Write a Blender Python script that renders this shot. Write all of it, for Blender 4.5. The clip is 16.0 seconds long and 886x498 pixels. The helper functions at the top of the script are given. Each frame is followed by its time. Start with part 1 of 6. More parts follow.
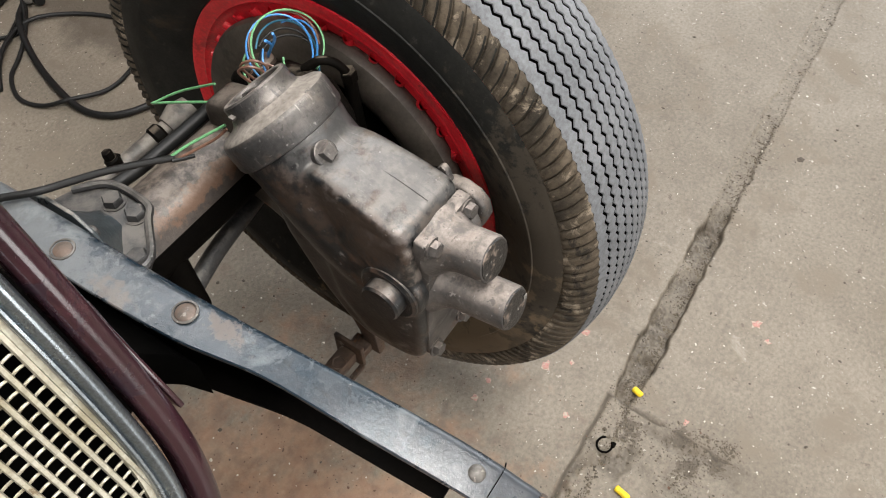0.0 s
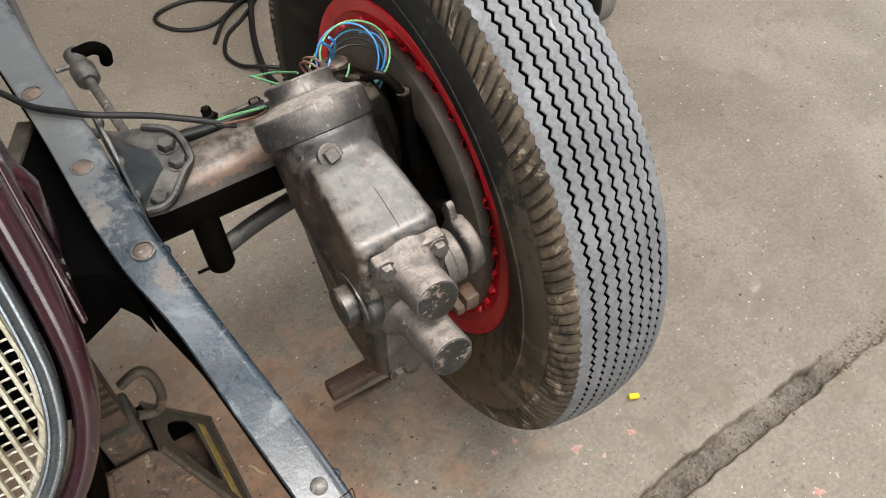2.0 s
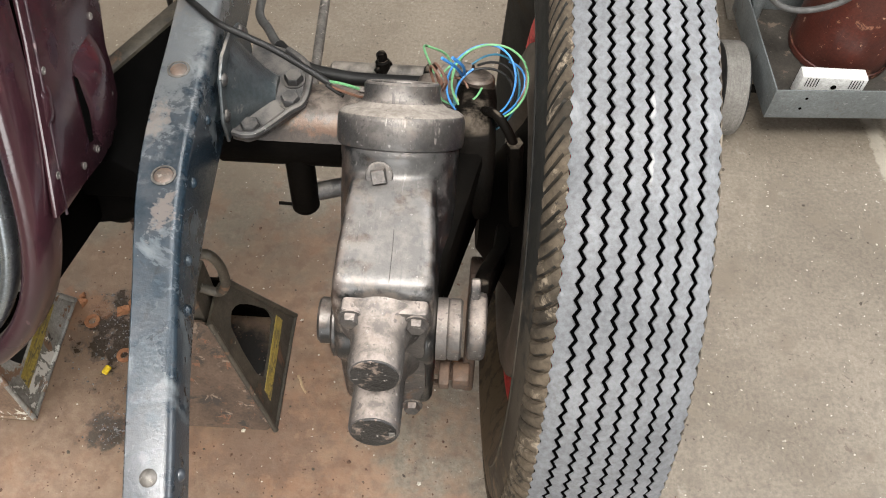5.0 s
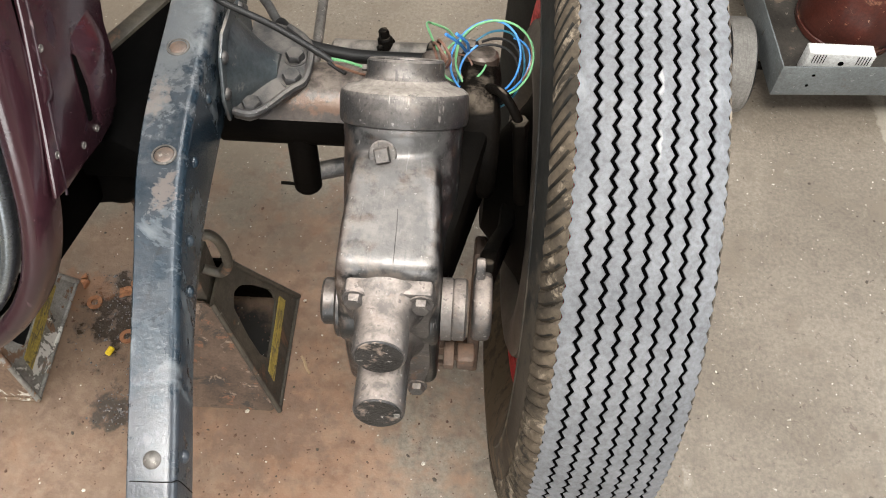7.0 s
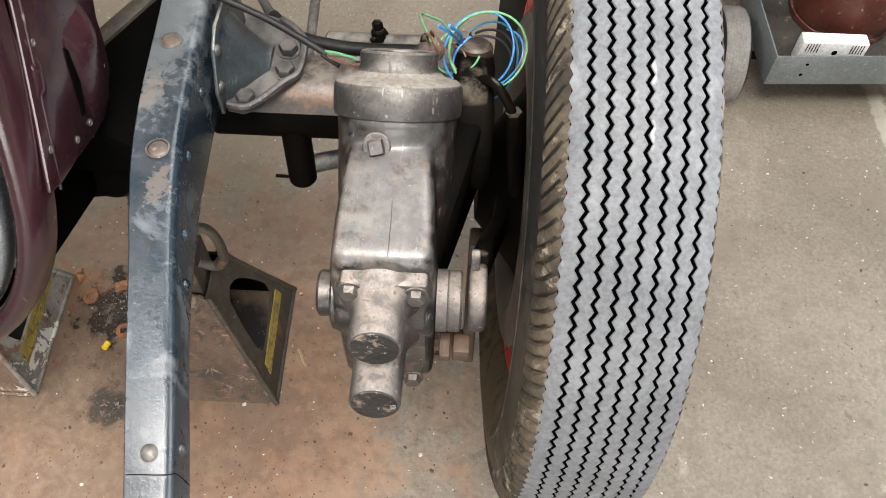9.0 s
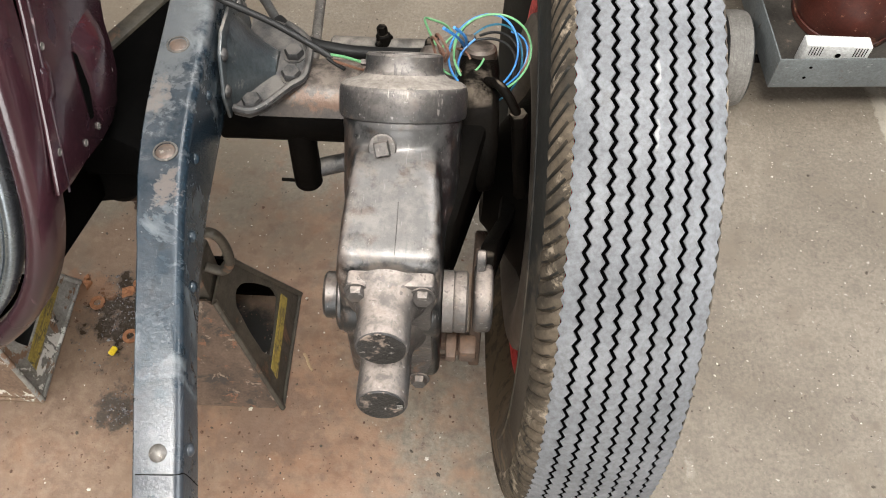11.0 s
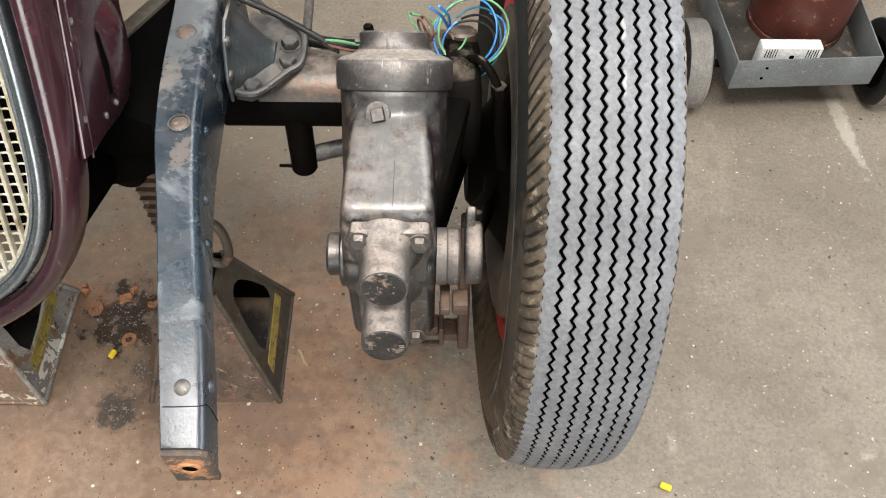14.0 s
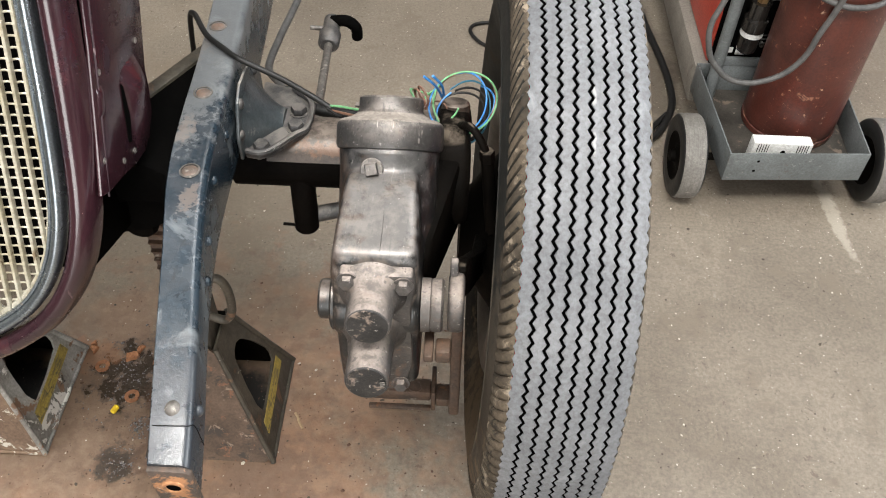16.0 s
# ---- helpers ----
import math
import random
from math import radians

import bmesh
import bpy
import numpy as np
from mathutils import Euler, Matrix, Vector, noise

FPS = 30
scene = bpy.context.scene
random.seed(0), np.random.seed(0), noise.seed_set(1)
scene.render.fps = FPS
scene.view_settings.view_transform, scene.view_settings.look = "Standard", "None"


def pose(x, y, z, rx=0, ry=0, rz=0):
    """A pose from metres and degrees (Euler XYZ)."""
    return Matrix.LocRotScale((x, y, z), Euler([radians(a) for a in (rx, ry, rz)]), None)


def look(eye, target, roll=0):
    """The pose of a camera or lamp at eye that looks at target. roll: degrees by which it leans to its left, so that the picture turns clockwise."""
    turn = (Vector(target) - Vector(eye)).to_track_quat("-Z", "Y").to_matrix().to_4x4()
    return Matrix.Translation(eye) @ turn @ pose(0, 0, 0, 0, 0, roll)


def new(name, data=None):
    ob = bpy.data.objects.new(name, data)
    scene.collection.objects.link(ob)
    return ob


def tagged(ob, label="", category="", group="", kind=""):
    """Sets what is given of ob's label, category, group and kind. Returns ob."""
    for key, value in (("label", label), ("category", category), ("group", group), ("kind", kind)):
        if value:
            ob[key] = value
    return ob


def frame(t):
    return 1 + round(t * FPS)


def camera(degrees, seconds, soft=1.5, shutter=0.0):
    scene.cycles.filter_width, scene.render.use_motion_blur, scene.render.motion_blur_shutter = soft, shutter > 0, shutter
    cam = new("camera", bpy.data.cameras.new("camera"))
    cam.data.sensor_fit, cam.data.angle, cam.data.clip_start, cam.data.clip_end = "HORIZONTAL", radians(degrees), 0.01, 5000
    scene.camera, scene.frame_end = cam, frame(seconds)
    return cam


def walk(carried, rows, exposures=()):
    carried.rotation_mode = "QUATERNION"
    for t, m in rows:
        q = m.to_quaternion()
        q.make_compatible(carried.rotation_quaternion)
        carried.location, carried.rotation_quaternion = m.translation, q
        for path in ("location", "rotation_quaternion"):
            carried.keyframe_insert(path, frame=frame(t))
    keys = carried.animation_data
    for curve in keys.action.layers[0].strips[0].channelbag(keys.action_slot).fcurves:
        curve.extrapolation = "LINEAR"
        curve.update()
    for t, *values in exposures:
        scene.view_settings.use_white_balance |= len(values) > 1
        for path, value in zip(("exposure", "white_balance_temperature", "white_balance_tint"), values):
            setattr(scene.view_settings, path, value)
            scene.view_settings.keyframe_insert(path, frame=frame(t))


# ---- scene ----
cam = camera(55.38, 16.0, soft=1.0)
PATH = [
    (0, (0.0338, 0.1155, 1.2297), (0.9681, 0.7738, -0.4115), -0.92),
    (0.5, (0.0076, 0.1191, 1.2371), (0.9975, 0.8277, -0.3497), -0.42),
    (1, (0.0307, 0.0898, 1.2451), (1.0063, 0.857, -0.3232), -0.98),
    (1.5, (0.1087, -0.0112, 1.2449), (0.951, 0.9318, -0.3047), -1.44),
    (2, (0.1757, -0.0397, 1.2324), (0.8106, 1.0192, -0.341), -1.57),
    (2.5, (0.2431, 0.0754, 1.1929), (0.7268, 1.069, -0.4741), 0.22),
    (3, (0.305, 0.1286, 1.1744), (0.6622, 1.0665, -0.5556), 4.07),
    (3.5, (0.4097, 0.068, 1.1945), (0.5132, 1.0557, -0.5416), 2.29),
    (4, (0.4598, 0.0243, 1.233), (0.448, 1.0695, -0.4721), 2.76),
    (4.2, (0.4459, 0.0293, 1.2505), (0.4234, 1.1288, -0.42), 2.36),
    (6.5, (0.4286, 0.0424, 1.2413), (0.3953, 1.0954, -0.4587), 1.61),
    (7, (0.4313, 0.0428, 1.2411), (0.3976, 1.0913, -0.4617), 1.52),
    (7.5, (0.4323, 0.0451, 1.2405), (0.399, 1.089, -0.465), 1.59),
    (8, (0.4326, 0.047, 1.2402), (0.4027, 1.0873, -0.4676), 1.86),
    (8.5, (0.433, 0.0464, 1.2409), (0.41, 1.0842, -0.4687), 2.01),
    (9, (0.4327, 0.0415, 1.2422), (0.4086, 1.0747, -0.47), 1.50),
    (11.5, (0.4308, 0.0302, 1.2416), (0.3945, 1.0831, -0.4584), 0.53),
    (12, (0.4088, 0.0177, 1.2364), (0.3776, 1.0736, -0.4618), -0.10),
    (12.5, (0.3788, 0.0021, 1.2273), (0.3561, 1.0633, -0.4678), -0.76),
    (13, (0.372, -0.004, 1.2319), (0.373, 1.0833, -0.4467), -0.47),
    (13.5, (0.3816, -0.0202, 1.2397), (0.3927, 1.0894, -0.4242), -0.36),
    (14, (0.4198, -0.0677, 1.2538), (0.4362, 1.0691, -0.3916), 1.09),
    (14.5, (0.4475, -0.1239, 1.2628), (0.4495, 1.051, -0.3557), 1.20),
    (15, (0.4523, -0.1419, 1.2658), (0.4374, 1.1087, -0.2949), 1.05),
    (15.5, (0.4499, -0.1403, 1.2667), (0.4307, 1.1647, -0.2487), 1.53),
    (16, (0.4522, -0.1388, 1.2665), (0.4226, 1.1844, -0.2329), 1.60),
]
EXPOSURE = 0.0
walk(cam, [(t, look(eye, target, roll)) for t, eye, target, roll in PATH], exposures=[(0.0, EXPOSURE - 0.13), (2.5, EXPOSURE), (4.0, EXPOSURE + 0.17), (16.0, EXPOSURE + 0.17)])

# ---- world and light: a closed workshop, with lamps out of view at its roof, a wide doorway and a window ----
world = bpy.data.worlds.new("world")
scene.world = world
world.use_nodes = True
world.node_tree.nodes["Background"].inputs[0].default_value = (0.75, 0.82, 0.9, 1)
world.node_tree.nodes["Background"].inputs[1].default_value = 0.3


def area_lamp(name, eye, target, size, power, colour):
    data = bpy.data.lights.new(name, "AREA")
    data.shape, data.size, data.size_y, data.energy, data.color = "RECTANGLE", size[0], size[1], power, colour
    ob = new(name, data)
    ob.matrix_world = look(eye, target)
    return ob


# Roof lamps stand in for overhead sources that are out of view.
area_lamp("unseen_roof_lamp", (1.5, 1.7, 3.35), (0.9, 1.0, 0), (2.2, 0.7), 58, (0.96, 0.98, 1.0))
area_lamp("unseen_roof_lamp", (0.5, -0.55, 3.35), (0.5, 0.1, 0), (1.8, 0.7), 175, (1.0, 0.98, 0.94))
# Added fill for the left side; no lamp is known there.
area_lamp("unseen_roof_lamp", (-2.0, 0.3, 3.35), (-0.2, 0.45, 0.2), (1.4, 0.5), 84, (1.0, 0.985, 0.96))
# Doorway and window are out of view, set from reflections.
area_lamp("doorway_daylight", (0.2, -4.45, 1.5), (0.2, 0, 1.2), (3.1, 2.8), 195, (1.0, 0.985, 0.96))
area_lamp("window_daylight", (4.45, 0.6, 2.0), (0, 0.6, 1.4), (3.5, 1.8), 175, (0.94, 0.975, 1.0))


# ---- materials ----
def rgba(c):
    return (*c, 1.0)


def surface(name, c1, c2, scale=20.0, rough=(0.5, 0.7), metal=0.0, bump=0.1, fine=220.0, spots=(), coat=0.0, spec=0.5, vary=0.0, bump_dist=0.002):
    """Two-scale mottled surface: c1 and c2 mixed by broad noise, speckled by fine grain; spots are (colour, scale,
    threshold, softness, roughness).
    """
    m = bpy.data.materials.new(name)
    m.use_nodes = True
    nt = m.node_tree
    n, li = nt.nodes, nt.links
    bsdf = n["Principled BSDF"]
    co = n.new("ShaderNodeTexCoord")

    def noise_tex(sc, detail=5.0, ro=0.6, dist=0.0):
        t = n.new("ShaderNodeTexNoise")
        t.inputs["Scale"].default_value, t.inputs["Detail"].default_value = sc, detail
        t.inputs["Roughness"].default_value, t.inputs["Distortion"].default_value = ro, dist
        li.new(co.outputs["Object"], t.inputs["Vector"])
        return t

    def remap(sock, a, b, lo=0.0, hi=1.0):
        r = n.new("ShaderNodeMapRange")
        r.inputs[1].default_value, r.inputs[2].default_value, r.inputs[3].default_value, r.inputs[4].default_value = a, b, lo, hi
        li.new(sock, r.inputs[0])
        return r.outputs[0]

    def mix(fac, a, b, mode="MIX"):
        x = n.new("ShaderNodeMix")
        x.data_type, x.blend_type = "RGBA", mode
        for sock, v in ((x.inputs[0], fac), (x.inputs[6], a), (x.inputs[7], b)):
            if isinstance(v, tuple):
                sock.default_value = rgba(v)
            elif isinstance(v, float):
                sock.default_value = v
            else:
                li.new(v, sock)
        return x.outputs[2]

    broad, grain = noise_tex(scale, 6.0, 0.62, 0.4), noise_tex(fine, 4.0, 0.7)
    col = mix(remap(broad.outputs[0], 0.35, 0.65), c1, c2)
    rgh = remap(broad.outputs[0], 0.3, 0.7, rough[0], rough[1])
    col = mix(remap(grain.outputs[0], 0.36, 0.66, 0.0, 0.75), col, mix(1.0, col, (0.55, 0.53, 0.51), "MULTIPLY"))
    for colour, sc, thr, soft, ro in spots:
        f = remap(noise_tex(sc, 8.0, 0.7, 0.4).outputs[0], thr, thr + soft * 0.6)
        col = mix(f, col, colour)
        x = n.new("ShaderNodeMix")
        li.new(f, x.inputs[0]), li.new(rgh, x.inputs[2])
        x.inputs[3].default_value = ro
        rgh = x.outputs[0]
    if vary:
        info = n.new("ShaderNodeObjectInfo")
        col = mix(remap(info.outputs["Random"], 0, 1, 0.0, vary), col, mix(1.0, col, (0.45, 0.42, 0.4), "MULTIPLY"))
    li.new(col, bsdf.inputs["Base Color"]), li.new(rgh, bsdf.inputs["Roughness"])
    bsdf.inputs["Metallic"].default_value, bsdf.inputs["Specular IOR Level"].default_value = metal, spec
    bsdf.inputs["Coat Weight"].default_value, bsdf.inputs["Coat Roughness"].default_value = coat, 0.12
    if bump:
        b = n.new("ShaderNodeBump")
        b.inputs["Strength"].default_value, b.inputs["Distance"].default_value = bump, bump_dist
        add = n.new("ShaderNodeMath")
        add.operation = "MULTIPLY_ADD"
        add.inputs[1].default_value = 0.25
        li.new(broad.outputs[0], add.inputs[0]), li.new(grain.outputs[0], add.inputs[2])
        li.new(add.outputs[0], b.inputs["Height"]), li.new(b.outputs[0], bsdf.inputs["Normal"])
    return m


def blotch(m, centre, radii, colour, grain=30.0, ragged=0.8, amount=1.0, rough=None, turn=0.0):
    """Lays one ragged stain, worn patch or patch of painted shade, an ellipsoid in the object's own metres, over a
    surface.
    """
    nt = m.node_tree
    n, li = nt.nodes, nt.links
    bsdf = n["Principled BSDF"]
    co = n.new("ShaderNodeTexCoord")
    mp = n.new("ShaderNodeVectorMath")
    mp.operation = "SUBTRACT"
    mp.inputs[1].default_value = centre
    li.new(co.outputs["Object"], mp.inputs[0])
    dv = n.new("ShaderNodeVectorMath")
    dv.operation = "DIVIDE"
    dv.inputs[1].default_value = radii
    if turn:
        rt = n.new("ShaderNodeVectorRotate")
        rt.rotation_type = "Z_AXIS"
        rt.inputs["Angle"].default_value = radians(-turn)
        li.new(mp.outputs[0], rt.inputs["Vector"]), li.new(rt.outputs[0], dv.inputs[0])
    else:
        li.new(mp.outputs[0], dv.inputs[0])
    ln = n.new("ShaderNodeVectorMath")
    ln.operation = "LENGTH"
    li.new(dv.outputs[0], ln.inputs[0])
    tx = n.new("ShaderNodeTexNoise")
    tx.inputs["Scale"].default_value, tx.inputs["Detail"].default_value, tx.inputs["Roughness"].default_value = grain, 7.0, 0.65
    li.new(co.outputs["Object"], tx.inputs["Vector"])
    k = n.new("ShaderNodeMath")
    k.operation = "MULTIPLY_ADD"
    k.inputs[1].default_value = ragged * 4.2
    li.new(tx.outputs[0], k.inputs[0]), li.new(ln.outputs["Value"], k.inputs[2])
    r = n.new("ShaderNodeMapRange")
    r.inputs[1].default_value, r.inputs[2].default_value, r.inputs[3].default_value, r.inputs[4].default_value = 1.08 + ragged * 2.1, 0.72 + ragged * 2.0, 0.0, amount
    li.new(k.outputs[0], r.inputs[0])
    x = n.new("ShaderNodeMix")
    x.data_type = "RGBA"
    x.inputs[7].default_value = rgba(colour)
    sock = bsdf.inputs["Base Color"]
    li.new(r.outputs[0], x.inputs[0]), li.new(sock.links[0].from_socket, x.inputs[6]), li.new(x.outputs[2], sock)
    if rough is not None:
        y = n.new("ShaderNodeMix")
        sock = bsdf.inputs["Roughness"]
        y.inputs[3].default_value = rough
        li.new(r.outputs[0], y.inputs[0]), li.new(sock.links[0].from_socket, y.inputs[2]), li.new(y.outputs[0], sock)
    return m


def dusted_and_lit(m, colour, lo=0.2, hi=0.9, amount=0.8, grain=25.0, rough=0.7, least=0.05):
    """Dust settled on the faces that look up, broken up by handling; it also paints in light from above."""
    nt = m.node_tree
    n, li = nt.nodes, nt.links
    bsdf = n["Principled BSDF"]
    geo, sep, co = n.new("ShaderNodeNewGeometry"), n.new("ShaderNodeSeparateXYZ"), n.new("ShaderNodeTexCoord")
    li.new(geo.outputs["Normal"], sep.inputs[0])
    tx = n.new("ShaderNodeTexNoise")
    tx.inputs["Scale"].default_value, tx.inputs["Detail"].default_value, tx.inputs["Roughness"].default_value = grain, 8.0, 0.68
    li.new(co.outputs["Object"], tx.inputs["Vector"])
    r1, r2, mul = n.new("ShaderNodeMapRange"), n.new("ShaderNodeMapRange"), n.new("ShaderNodeMath")
    for r, v in ((r1, (lo, hi, 0.0, amount)), (r2, (0.41, 0.59, least, 1.0))):
        for k in range(4):
            r.inputs[k + 1].default_value = v[k]
    mul.operation = "MULTIPLY"
    li.new(sep.outputs["Z"], r1.inputs[0]), li.new(tx.outputs[0], r2.inputs[0]), li.new(r1.outputs[0], mul.inputs[0]), li.new(r2.outputs[0], mul.inputs[1])
    x, y = n.new("ShaderNodeMix"), n.new("ShaderNodeMix")
    x.data_type = "RGBA"
    x.inputs[7].default_value, y.inputs[3].default_value = rgba(colour), rough
    sock = bsdf.inputs["Base Color"]
    li.new(mul.outputs[0], x.inputs[0]), li.new(sock.links[0].from_socket, x.inputs[6]), li.new(x.outputs[2], sock)
    sock = bsdf.inputs["Roughness"]
    li.new(mul.outputs[0], y.inputs[0]), li.new(sock.links[0].from_socket, y.inputs[2]), li.new(y.outputs[0], sock)
    return m


def streaked(m, scale, colour, threshold=0.62, soft=0.05, amount=0.7):
    """Fine scratches and runs, drawn out along the axis that has the smallest scale."""
    nt = m.node_tree
    n, li = nt.nodes, nt.links
    bsdf = n["Principled BSDF"]
    co, mul, tx, r, x = n.new("ShaderNodeTexCoord"), n.new("ShaderNodeVectorMath"), n.new("ShaderNodeTexNoise"), n.new("ShaderNodeMapRange"), n.new("ShaderNodeMix")
    mul.operation = "MULTIPLY"
    mul.inputs[1].default_value = scale
    tx.inputs["Scale"].default_value, tx.inputs["Detail"].default_value, tx.inputs["Roughness"].default_value = 1.0, 5.0, 0.6
    for k, v in enumerate((threshold, threshold + soft, 0.0, amount)):
        r.inputs[k + 1].default_value = v
    x.data_type = "RGBA"
    x.inputs[7].default_value = rgba(colour)
    sock = bsdf.inputs["Base Color"]
    li.new(co.outputs["Object"], mul.inputs[0]), li.new(mul.outputs[0], tx.inputs["Vector"]), li.new(tx.outputs[0], r.inputs[0])
    li.new(r.outputs[0], x.inputs[0]), li.new(sock.links[0].from_socket, x.inputs[6]), li.new(x.outputs[2], sock)
    return m


def painted_by(m, layer, colour, rough=0.85):
    """Mixes a colour in where the mesh carries a named layer, such as the dirt and painted shade of a joint."""
    nt = m.node_tree
    n, li = nt.nodes, nt.links
    bsdf = n["Principled BSDF"]
    at = n.new("ShaderNodeAttribute")
    at.attribute_name = layer
    x = n.new("ShaderNodeMix")
    x.data_type = "RGBA"
    x.inputs[7].default_value = rgba(colour)
    sock = bsdf.inputs["Base Color"]
    li.new(at.outputs["Fac"], x.inputs[0]), li.new(sock.links[0].from_socket, x.inputs[6]), li.new(x.outputs[2], sock)
    return m


CONCRETE = surface("concrete", (0.226, 0.192, 0.15), (0.16, 0.133, 0.102), 2.6, (0.5, 0.75), bump=0.45, fine=150, bump_dist=0.003,
                   spots=[((0.155, 0.127, 0.096), 8.0, 0.54, 0.16, 0.8), ((0.27, 0.243, 0.2), 15.0, 0.63, 0.18, 0.7), ((0.12, 0.096, 0.073), 48.0, 0.62, 0.06, 0.8), ((0.4, 0.37, 0.315), 80.0, 0.64, 0.06, 0.7),
                          ((0.09, 0.072, 0.055), 120.0, 0.67, 0.03, 0.8), ((0.16, 0.136, 0.107), 210.0, 0.6, 0.1, 0.8)])
blotch(CONCRETE, (-0.02, 0.52, 0), (0.5, 0.36, 1), (0.255, 0.15, 0.092), 9.0, 0.6, 0.82)
blotch(CONCRETE, (-0.05, 0.5, 0), (0.36, 0.4, 1), (0.2, 0.106, 0.06), 16.0, 0.9, 0.6)
blotch(CONCRETE, (-0.3, 0.9, 0), (0.6, 0.8, 1), (0.13, 0.1, 0.07), 6.0, 0.5, 0.55)
blotch(CONCRETE, (-0.02, 0.5, 0.92), (0.75, 0.6, 1), (0.1, 0.06, 0.038), 26.0, 0.8, 0.42)
blotch(CONCRETE, (-0.02, 0.5, 0.98), (0.75, 0.6, 1), (0.33, 0.24, 0.175), 60.0, 0.7, 0.2)
blotch(CONCRETE, (0.9, 0.6, 1.02), (0.9, 0.9, 1), (0.11, 0.09, 0.068), 34.0, 0.7, 0.45)
blotch(CONCRETE, (-0.105, 0.65, 0), (0.07, 0.075, 1), (0.03, 0.021, 0.014), 30.0, 0.95, 0.95, 0.22)
blotch(CONCRETE, (-0.085, 0.485, 0), (0.035, 0.035, 1), (0.035, 0.027, 0.02), 40.0, 0.9, 0.9, 0.3)
blotch(CONCRETE, (-0.18, 0.69, 0), (0.05, 0.035, 1), (0.24, 0.11, 0.05), 34.0, 0.9, 0.45)
blotch(CONCRETE, (-0.02, 0.57, 0), (0.05, 0.12, 1), (0.09, 0.052, 0.034), 30.0, 0.9, 0.8)
# Shade under the two jack stands, painted into the floor.
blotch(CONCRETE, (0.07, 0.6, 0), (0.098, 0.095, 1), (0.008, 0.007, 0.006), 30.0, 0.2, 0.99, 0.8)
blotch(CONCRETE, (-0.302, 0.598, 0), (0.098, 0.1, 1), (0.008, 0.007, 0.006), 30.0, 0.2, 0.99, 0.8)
blotch(CONCRETE, (0.16, 0.47, 0), (0.1, 0.08, 1), (0.12, 0.072, 0.047), 30.0, 0.9, 0.6)
# Cart's shade and dirt on the floor, painted as one dark patch.
blotch(CONCRETE, (0.86, 1.56, 0), (0.13, 0.26, 1), (0.06, 0.047, 0.034), 9.0, 0.5, 0.75)
# Long pale streak on the floor before the cart.
blotch(CONCRETE, (1.24, 1.13, 0), (0.017, 0.15, 1), (0.44, 0.4, 0.33), 40.0, 0.5, 0.45, None, 4.0)
for bx, by, br in ((0.612, 0.178, 0.022), (0.646, 0.11, 0.018), (0.612, 0.077, 0.02), (0.637, 0.047, 0.018)):
    blotch(CONCRETE, (bx, by, 0), (br, br * 0.7, 1), (0.06, 0.046, 0.032), 60.0, 1.3, 0.7)
painted_by(CONCRETE, "soil_shade", (0.042, 0.031, 0.02))
WALL = surface("plaster", (0.2, 0.19, 0.175), (0.16, 0.15, 0.14), 2.0, (0.8, 0.9), bump=0.1)
RUBBER = surface("tyre_rubber", (0.162, 0.166, 0.176), (0.118, 0.122, 0.131), 14.0, (0.55, 0.68), bump=0.2, spec=0.3,
                 spots=[((0.185, 0.19, 0.2), 26.0, 0.58, 0.2, 0.6), ((0.095, 0.094, 0.094), 40.0, 0.62, 0.12, 0.7), ((0.33, 0.33, 0.32), 90.0, 0.7, 0.04, 0.6)])
blotch(RUBBER, (0.0685, -0.137, 0.331), (0.0022, 0.012, 0.008), (0.3, 0.3, 0.295), 90.0, 0.7, 0.6)
blotch(RUBBER, (0.0685, -0.177, 0.311), (0.0022, 0.013, 0.009), (0.3, 0.3, 0.295), 90.0, 0.7, 0.6)
# Rubber down in the grooves: the recess's shade is put into its colour.
GROOVE_SHADE = surface("shaded_groove_rubber", (0.0012, 0.0012, 0.0012), (0.002, 0.002, 0.002), 30.0, (0.7, 0.85), bump=0.05, spec=0.02)
RUBBER_SIDE = surface("sidewall_rubber", (0.016, 0.0155, 0.0135), (0.009, 0.009, 0.008), 9.0, (0.55, 0.75), bump=0.15, spec=0.22,
                      spots=[((0.036, 0.027, 0.018), 14.0, 0.58, 0.2, 0.8), ((0.035, 0.032, 0.028), 60.0, 0.6, 0.1, 0.8)])
blotch(RUBBER_SIDE, (-0.02, -0.23, -0.22), (0.12, 0.19, 0.17), (0.15, 0.108, 0.066), 40.0, 1.3, 0.75)
blotch(RUBBER_SIDE, (0.0, -0.19, -0.24), (0.14, 0.2, 0.2), (0.1, 0.075, 0.049), 26.0, 1.0, 0.5)
blotch(RUBBER_SIDE, (-0.02, -0.3, 0.06), (0.1, 0.11, 0.2), (0.07, 0.056, 0.041), 60.0, 1.0, 0.5)
LUG_RUBBER = surface("dusty_lug_rubber", (0.108, 0.085, 0.061), (0.034, 0.028, 0.021), 26.0, (0.65, 0.85), bump=0.25, spec=0.2, spots=[((0.225, 0.183, 0.137), 36.0, 0.55, 0.14, 0.9), ((0.022, 0.019, 0.015), 20.0, 0.57, 0.1, 0.8)])
RED = surface("red_enamel", (0.72, 0.018, 0.03), (0.58, 0.014, 0.024), 12.0, (0.25, 0.45), bump=0.03, spots=[((0.16, 0.05, 0.04), 60.0, 0.64, 0.08, 0.7), ((0.3, 0.02, 0.025), 18.0, 0.58, 0.12, 0.5)])
